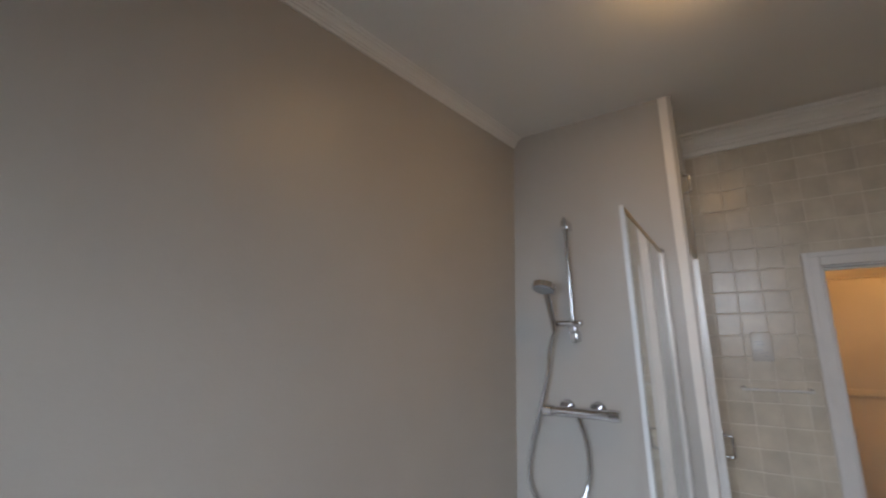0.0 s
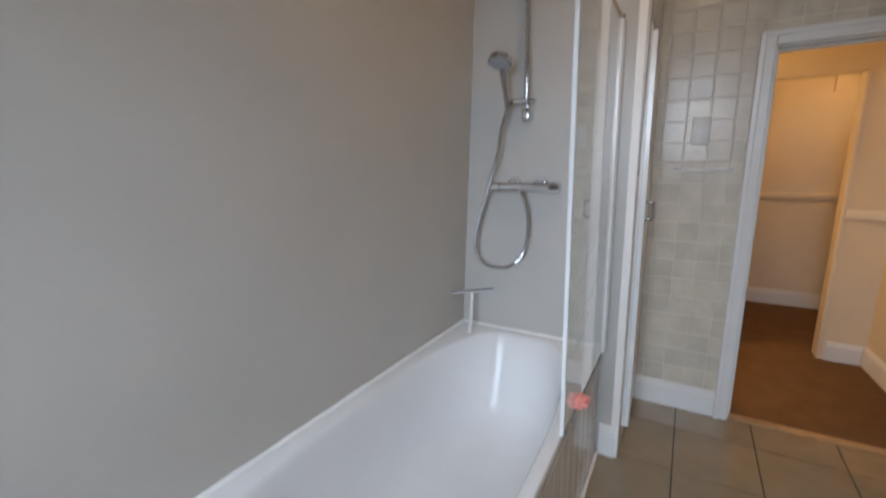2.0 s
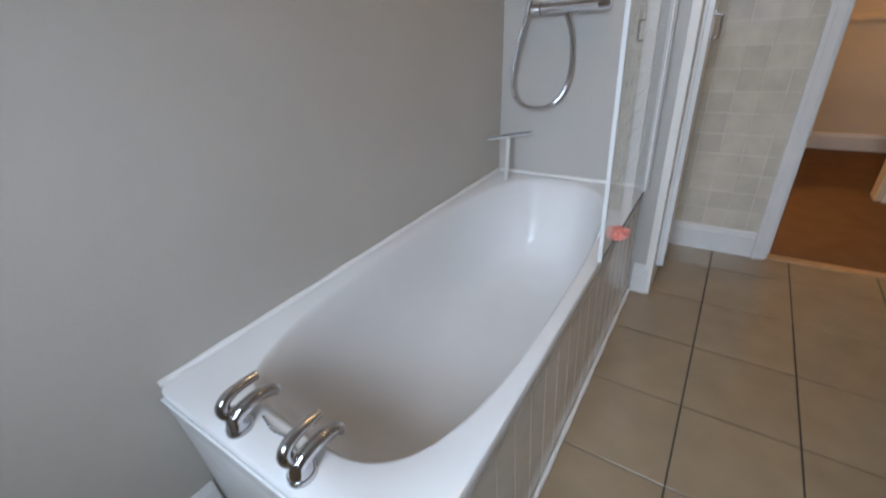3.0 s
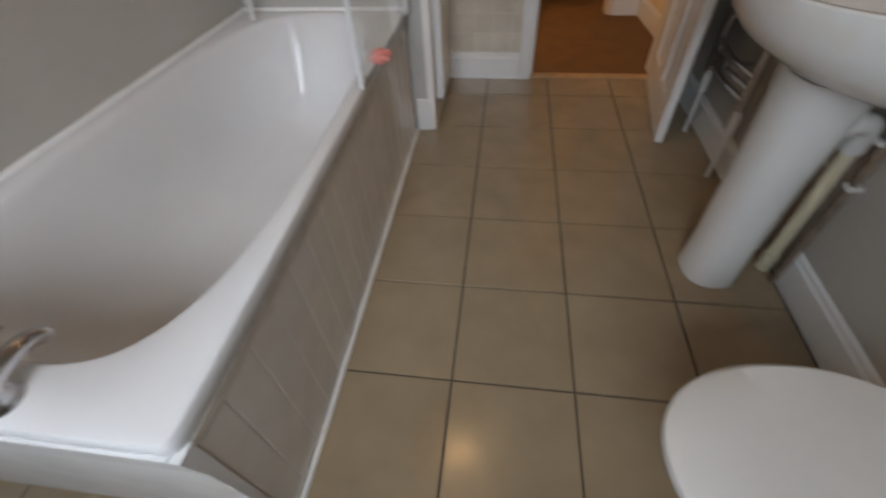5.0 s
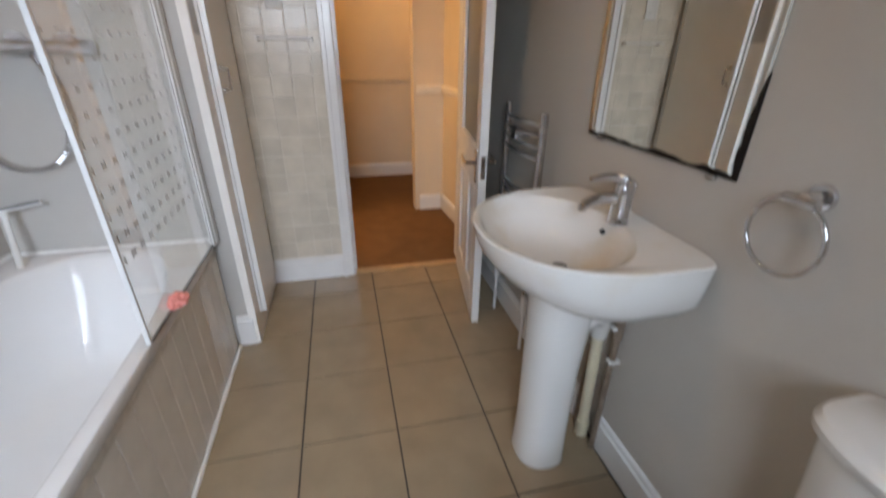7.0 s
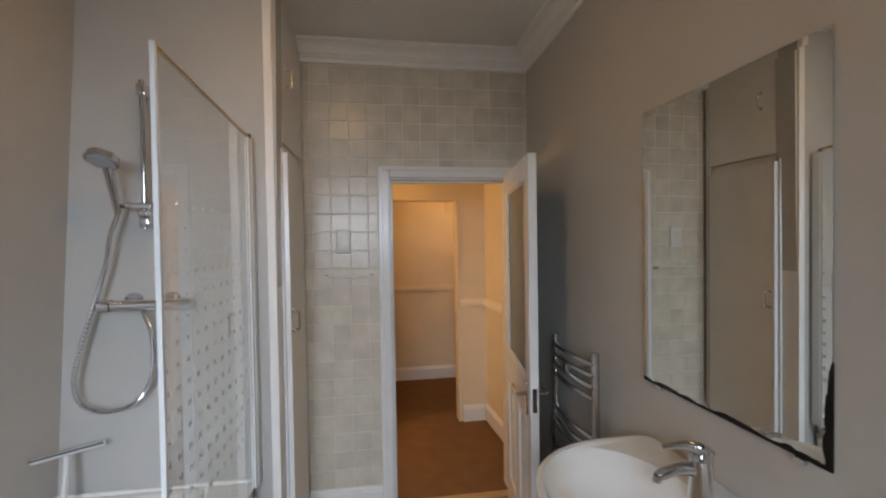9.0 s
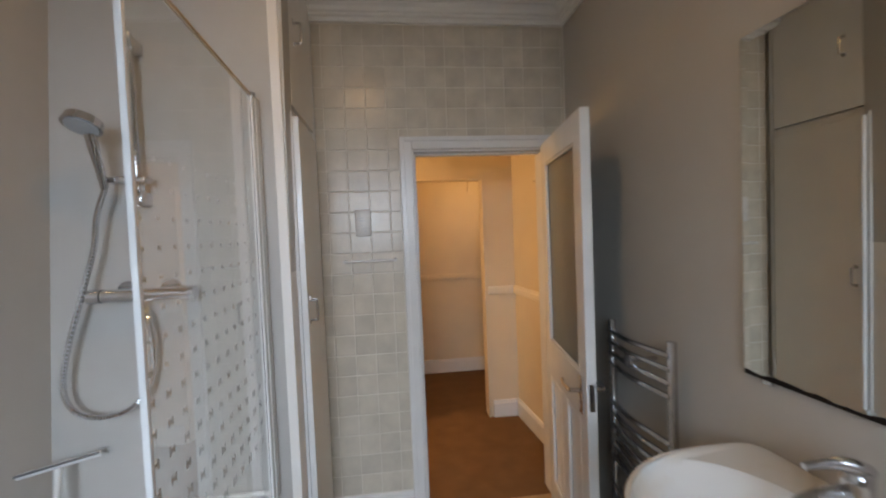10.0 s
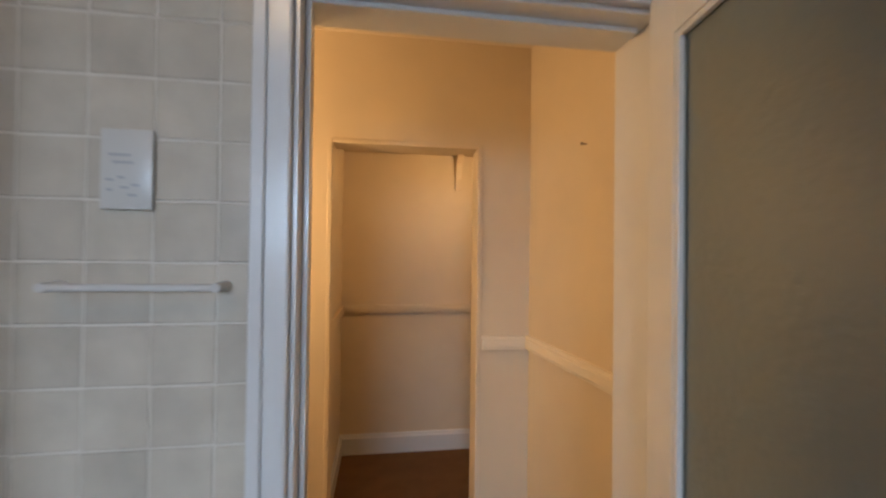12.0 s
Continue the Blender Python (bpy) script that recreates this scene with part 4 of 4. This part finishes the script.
ym0, ym1, zm0, zm1 = 1.328, 1.888, 1.043, 1.892
loft(bm, [[(X_R - u - (0.018 * (y - ym0) if u > 0.002 else 0), y, z) for y, z in ((ym0 + i_, zm0 + i_), (ym1 - i_, zm0 + i_), (ym1 - i_, zm1 - i_), (ym0 + i_, zm1 - i_))] for u, i_ in ((0.001, 0), (0.0055, 0), (0.0058, 0.018))])
tpart("glass", bm, MM, mr)
for y_ in (ym0 + 0.06, ym1 - 0.06):
    tpart("clip", B(X_R - 0.012, X_R - 0.001, y_ - 0.012, y_ + 0.012, zm0 - 0.012, zm0 - 0.0005, 0.002), M_CHROME, mr)

# ---- towel radiator ----
tw = thing("towel_radiator", (1.63, 2.25, 0), "chrome ladder towel radiator beside the open door", "radiator")
ya, yb = 2.10, 2.455
for y_ in (ya, yb):
    tpart("upright", cyl(bmesh.new(), (1.632, y_, 0.30), (1.632, y_, 1.072), 0.015, n=24), M_DULL, tw, smooth=True)
for grp in ((1.030, 4), (0.752, 6), (0.425, 3)):
    for k in range(grp[1]):
        z_ = grp[0] - 0.043 * k
        bm = tube(bmesh.new(), smooth_path([(1.622, ya - 0.004, z_), (1.606, (ya + yb) / 2, z_), (1.622, yb + 0.004, z_)], 6), 0.0095, 12)
        tpart("rung", bm, M_DULL, tw, smooth=True)
for y_, z_ in ((2.28, 0.945), (2.28, 0.375)):
    bm = cyl(bmesh.new(), (1.602, y_, z_ + 0.02), (X_R - 0.001, y_, z_ + 0.02), 0.008)
    cyl(bm, (1.590, y_, z_ + 0.02), (1.602, y_, z_ + 0.02), 0.02, n=24)
    tpart("wall_bracket", bm, M_DULL, tw, smooth=True)
# chrome tails; the white material paints in their bright reflection
for y_ in (ya, yb):
    bm = cyl(bmesh.new(), (1.632, y_, 0.001), (1.632, y_, 0.30), 0.008)
    cyl(bm, (1.632, y_, 0.20), (1.632, y_, 0.285), 0.017)
    tpart("valve_tail", bm, M_ALU, tw, smooth=True)

# ---- fittings on the tiled wall ----
YT = Y_D - 0.004
ss = thing("shaver_socket", (0.65, YT, 1.50), "white shaver socket plate with grey print on cream tiles", "socket")
tpart("plate", B(0.613, 0.690, YT - 0.009, YT, 1.437, 1.566, 0.003), M_PRINT, ss, smooth=True)
for x0_, x1_, z_ in ((0.626, 0.658, 1.522), (0.632, 0.662, 1.510), (0.622, 0.634, 1.482), (0.640, 0.650, 1.486), (0.624, 0.632, 1.466), (0.644, 0.656, 1.470), (0.660, 0.672, 1.474), (0.655, 0.668, 1.458)):
    tpart("print", B(x0_, x1_, YT - 0.0102, YT - 0.0095, z_, z_ + 0.004), M_SOCKET, ss, "grey printed line")
tb = thing("towel_rail", (0.68, YT, 1.315), "slim white towel rail on cream tiles", "towel rail")
tpart("rod", cyl(bmesh.new(), (0.553, YT - 0.04, 1.315), (0.806, YT - 0.04, 1.315), 0.006), M_PLASTIC, tb, smooth=True)
for x_ in (0.558, 0.801):
    bm = cyl(bmesh.new(), (x_, YT - 0.046, 1.315), (x_, YT, 1.315), 0.007, 0.009)
    tpart("end_bracket", bm, M_PLASTIC, tb, smooth=True)

# ---- hall bracket ----
hb = thing("wall_bracket", (1.52, FW - 0.02, 1.87), "cream painted scrolled shelf bracket in the recess", "bracket")
bm = loft(bmesh.new(), [[(x_, FW - 0.002 - u, v) for u, v in ((0, 1.825), (0.014, 1.82), (0.022, 1.85), (0.026, 1.90), (0.045, 1.95), (0.055, 2.0), (0.09, 2.03), (0.11, 2.04), (0.11, 2.065), (0, 2.065))] for x_ in (1.565, 1.605)])
tpart("scroll", bm, M_CREAM, hb)
tpart("shelf", B(0.795, 1.797, FW - 0.14, FW - 0.002, 2.066, 2.086, 0.002), M_CREAM, hb, "cream painted shelf board")

hk = thing("wall_hook", (x_hall(3.6), 3.6, 1.755), "small tarnished screw hook in cream hall wall", "hook")
tpart("shank", cyl(bmesh.new(), (x_hall(3.6) + 0.002, 3.6, 1.755), (x_hall(3.6) - 0.016, 3.6, 1.755), 0.003, n=10), M_COPPER, hk, smooth=True)
tpart("head", cyl(bmesh.new(), (x_hall(3.6) - 0.0165, 3.6, 1.755), (x_hall(3.6) - 0.020, 3.6, 1.755), 0.006, n=14), M_COPPER, hk, smooth=True)

# ---- pieces: floor tiles, wall tiles, bath panel tiles ----


def piece_mesh(name, sx, sy, t, material, wob=0.0, rnd=None, edge=0.0018):
    """A tile lying in x and y, its face up, its back at z 0."""
    r = rnd or random.Random(1)
    j = lambda: r.uniform(-wob, wob)
    base = [(-sx / 2 + j(), -sy / 2 + j()), (sx / 2 + j(), -sy / 2 + j()), (sx / 2 + j(), sy / 2 + j()), (-sx / 2 + j(), sy / 2 + j())]
    bm = bmesh.new()
    k = edge + wob
    ins = [(x_ - math.copysign(k, x_), y_ - math.copysign(k, y_)) for x_, y_ in base]
    loft(bm, [[(x_, y_, 0) for x_, y_ in base], [(x_, y_, t - edge * 0.83) for x_, y_ in base], [(x_, y_, t) for x_, y_ in ins]])
    d_ = bpy.data.meshes.new(name)
    bm.to_mesh(d_)
    bm.free()
    d_.materials.append(material)
    return d_


def put(name, data, place, parent, rot=None):
    ob = new(name, data)
    ob.parent = parent
    p_, q_ = Vector(parent.location), parent.parent
    while q_ is not None:
        p_, q_ = p_ + Vector(q_.location), q_.parent
    ob.matrix_basis = Matrix.Translation(Vector(place) - p_) @ (rot or Matrix())
    return ob


rt = random.Random(5)
PITCH, GX, GY, J = 0.341, 0.667, 1.082, 0.0060
cache = {}
xs = [GX + PITCH * k for k in range(-4, 5)]
ys = [GY + PITCH * k for k in range(-5, 7)]
for x0_ in xs:
    for y0_ in ys:
        x1_, y1_ = min(x0_ + PITCH, X_R), min(y0_ + PITCH, Y_D - 0.001)
        xa, ya_ = max(x0_, -0.60), max(y0_, Y_B)
        sx, sy = round(x1_ - xa - J, 4), round(y1_ - ya_ - J, 4)
        if sx < 0.02 or sy < 0.02:
            continue
        key = (sx, sy)
        if key not in cache:
            cache[key] = piece_mesh("tile", sx, sy, 0.006, M_FLOOR, edge=0.0006)
        put("tile", cache[key], ((xa + x1_) / 2, (ya_ + y1_) / 2, -0.0055 + rt.uniform(0, 0.0002)), floor)

up = Matrix.Rotation(radians(90), 4, "X")
TP = 0.0995
full = [piece_mesh("wall_tile", TP - 0.0026, TP - 0.0026, 0.0018, M_WTILE, 0.0008, rt) for _ in range(8)]
for r_ in range(0, 25):
    z0_ = 0.1415 + 0.1006 * r_ + 0.004
    for c_ in range(-1, 14):
        x0_, x1_ = 0.388 + TP * c_, 0.388 + TP * (c_ + 1)
        z1_ = z0_ + 0.1006
        a0, a1, b0, b1 = max(x0_, X_C + 0.004), min(x1_, X_R - 0.003), z0_, min(z1_, zc - 0.002)
        if a0 < DX1 + AW and a1 > DX0 - AW and z0_ < DZ + AW:
            if a0 < DX0 - AW - 0.015 and z1_ > DZ + AW + 0.02:
                put("wall_tile", piece_mesh("wall_tile", DX0 - AW - 0.001 - a0 - 0.0026, b1 - b0 - 0.003, 0.0018, M_WTILE, 0.0006, rt), ((a0 + DX0 - AW - 0.001) / 2, Y_D - 0.0005, (b0 + b1) / 2), wall_n, up)
                a0 = DX0 - AW
            if z1_ > DZ + AW + 0.02:
                b0 = DZ + AW + 0.001
            elif a0 < DX0 - AW:
                a1 = DX0 - AW - 0.001
            elif a1 > DX1 + AW:
                a0 = DX1 + AW + 0.001
            else:
                continue
        if a1 - a0 < 0.012 or b1 - b0 < 0.012:
            continue
        whole = a1 - a0 > TP - 0.001 and b1 - b0 > 0.099
        d_ = full[rt.randrange(8)] if whole else piece_mesh("wall_tile", a1 - a0 - 0.0032, b1 - b0 - 0.0032, 0.0018, M_WTILE, 0.0006, rt)
        put("wall_tile", d_, ((a0 + a1) / 2, Y_D - 0.0005, (b0 + b1) / 2), wall_n, Matrix.Rotation(radians(rt.uniform(-0.4, 0.4)), 4, "Y") @ Matrix.Rotation(radians(rt.uniform(-0.25, 0.25)), 4, "X") @ up)

side = Matrix.Rotation(radians(90), 4, "Y")
ptile = piece_mesh("panel_tile", 0.470, 0.0940, 0.0022, M_BPANEL)
put("panel_tile", piece_mesh("panel_tile", 0.470, 0.0750, 0.0022, M_BPANEL), (0.336, 0.7470, 0.242), bp, side)
for k in range(17):
    y_ = 0.7860 + 0.0482 + 0.0965 * k
    if y_ + 0.05 < 2.402:
        put("panel_tile", ptile, (0.336, y_, 0.242), bp, side)
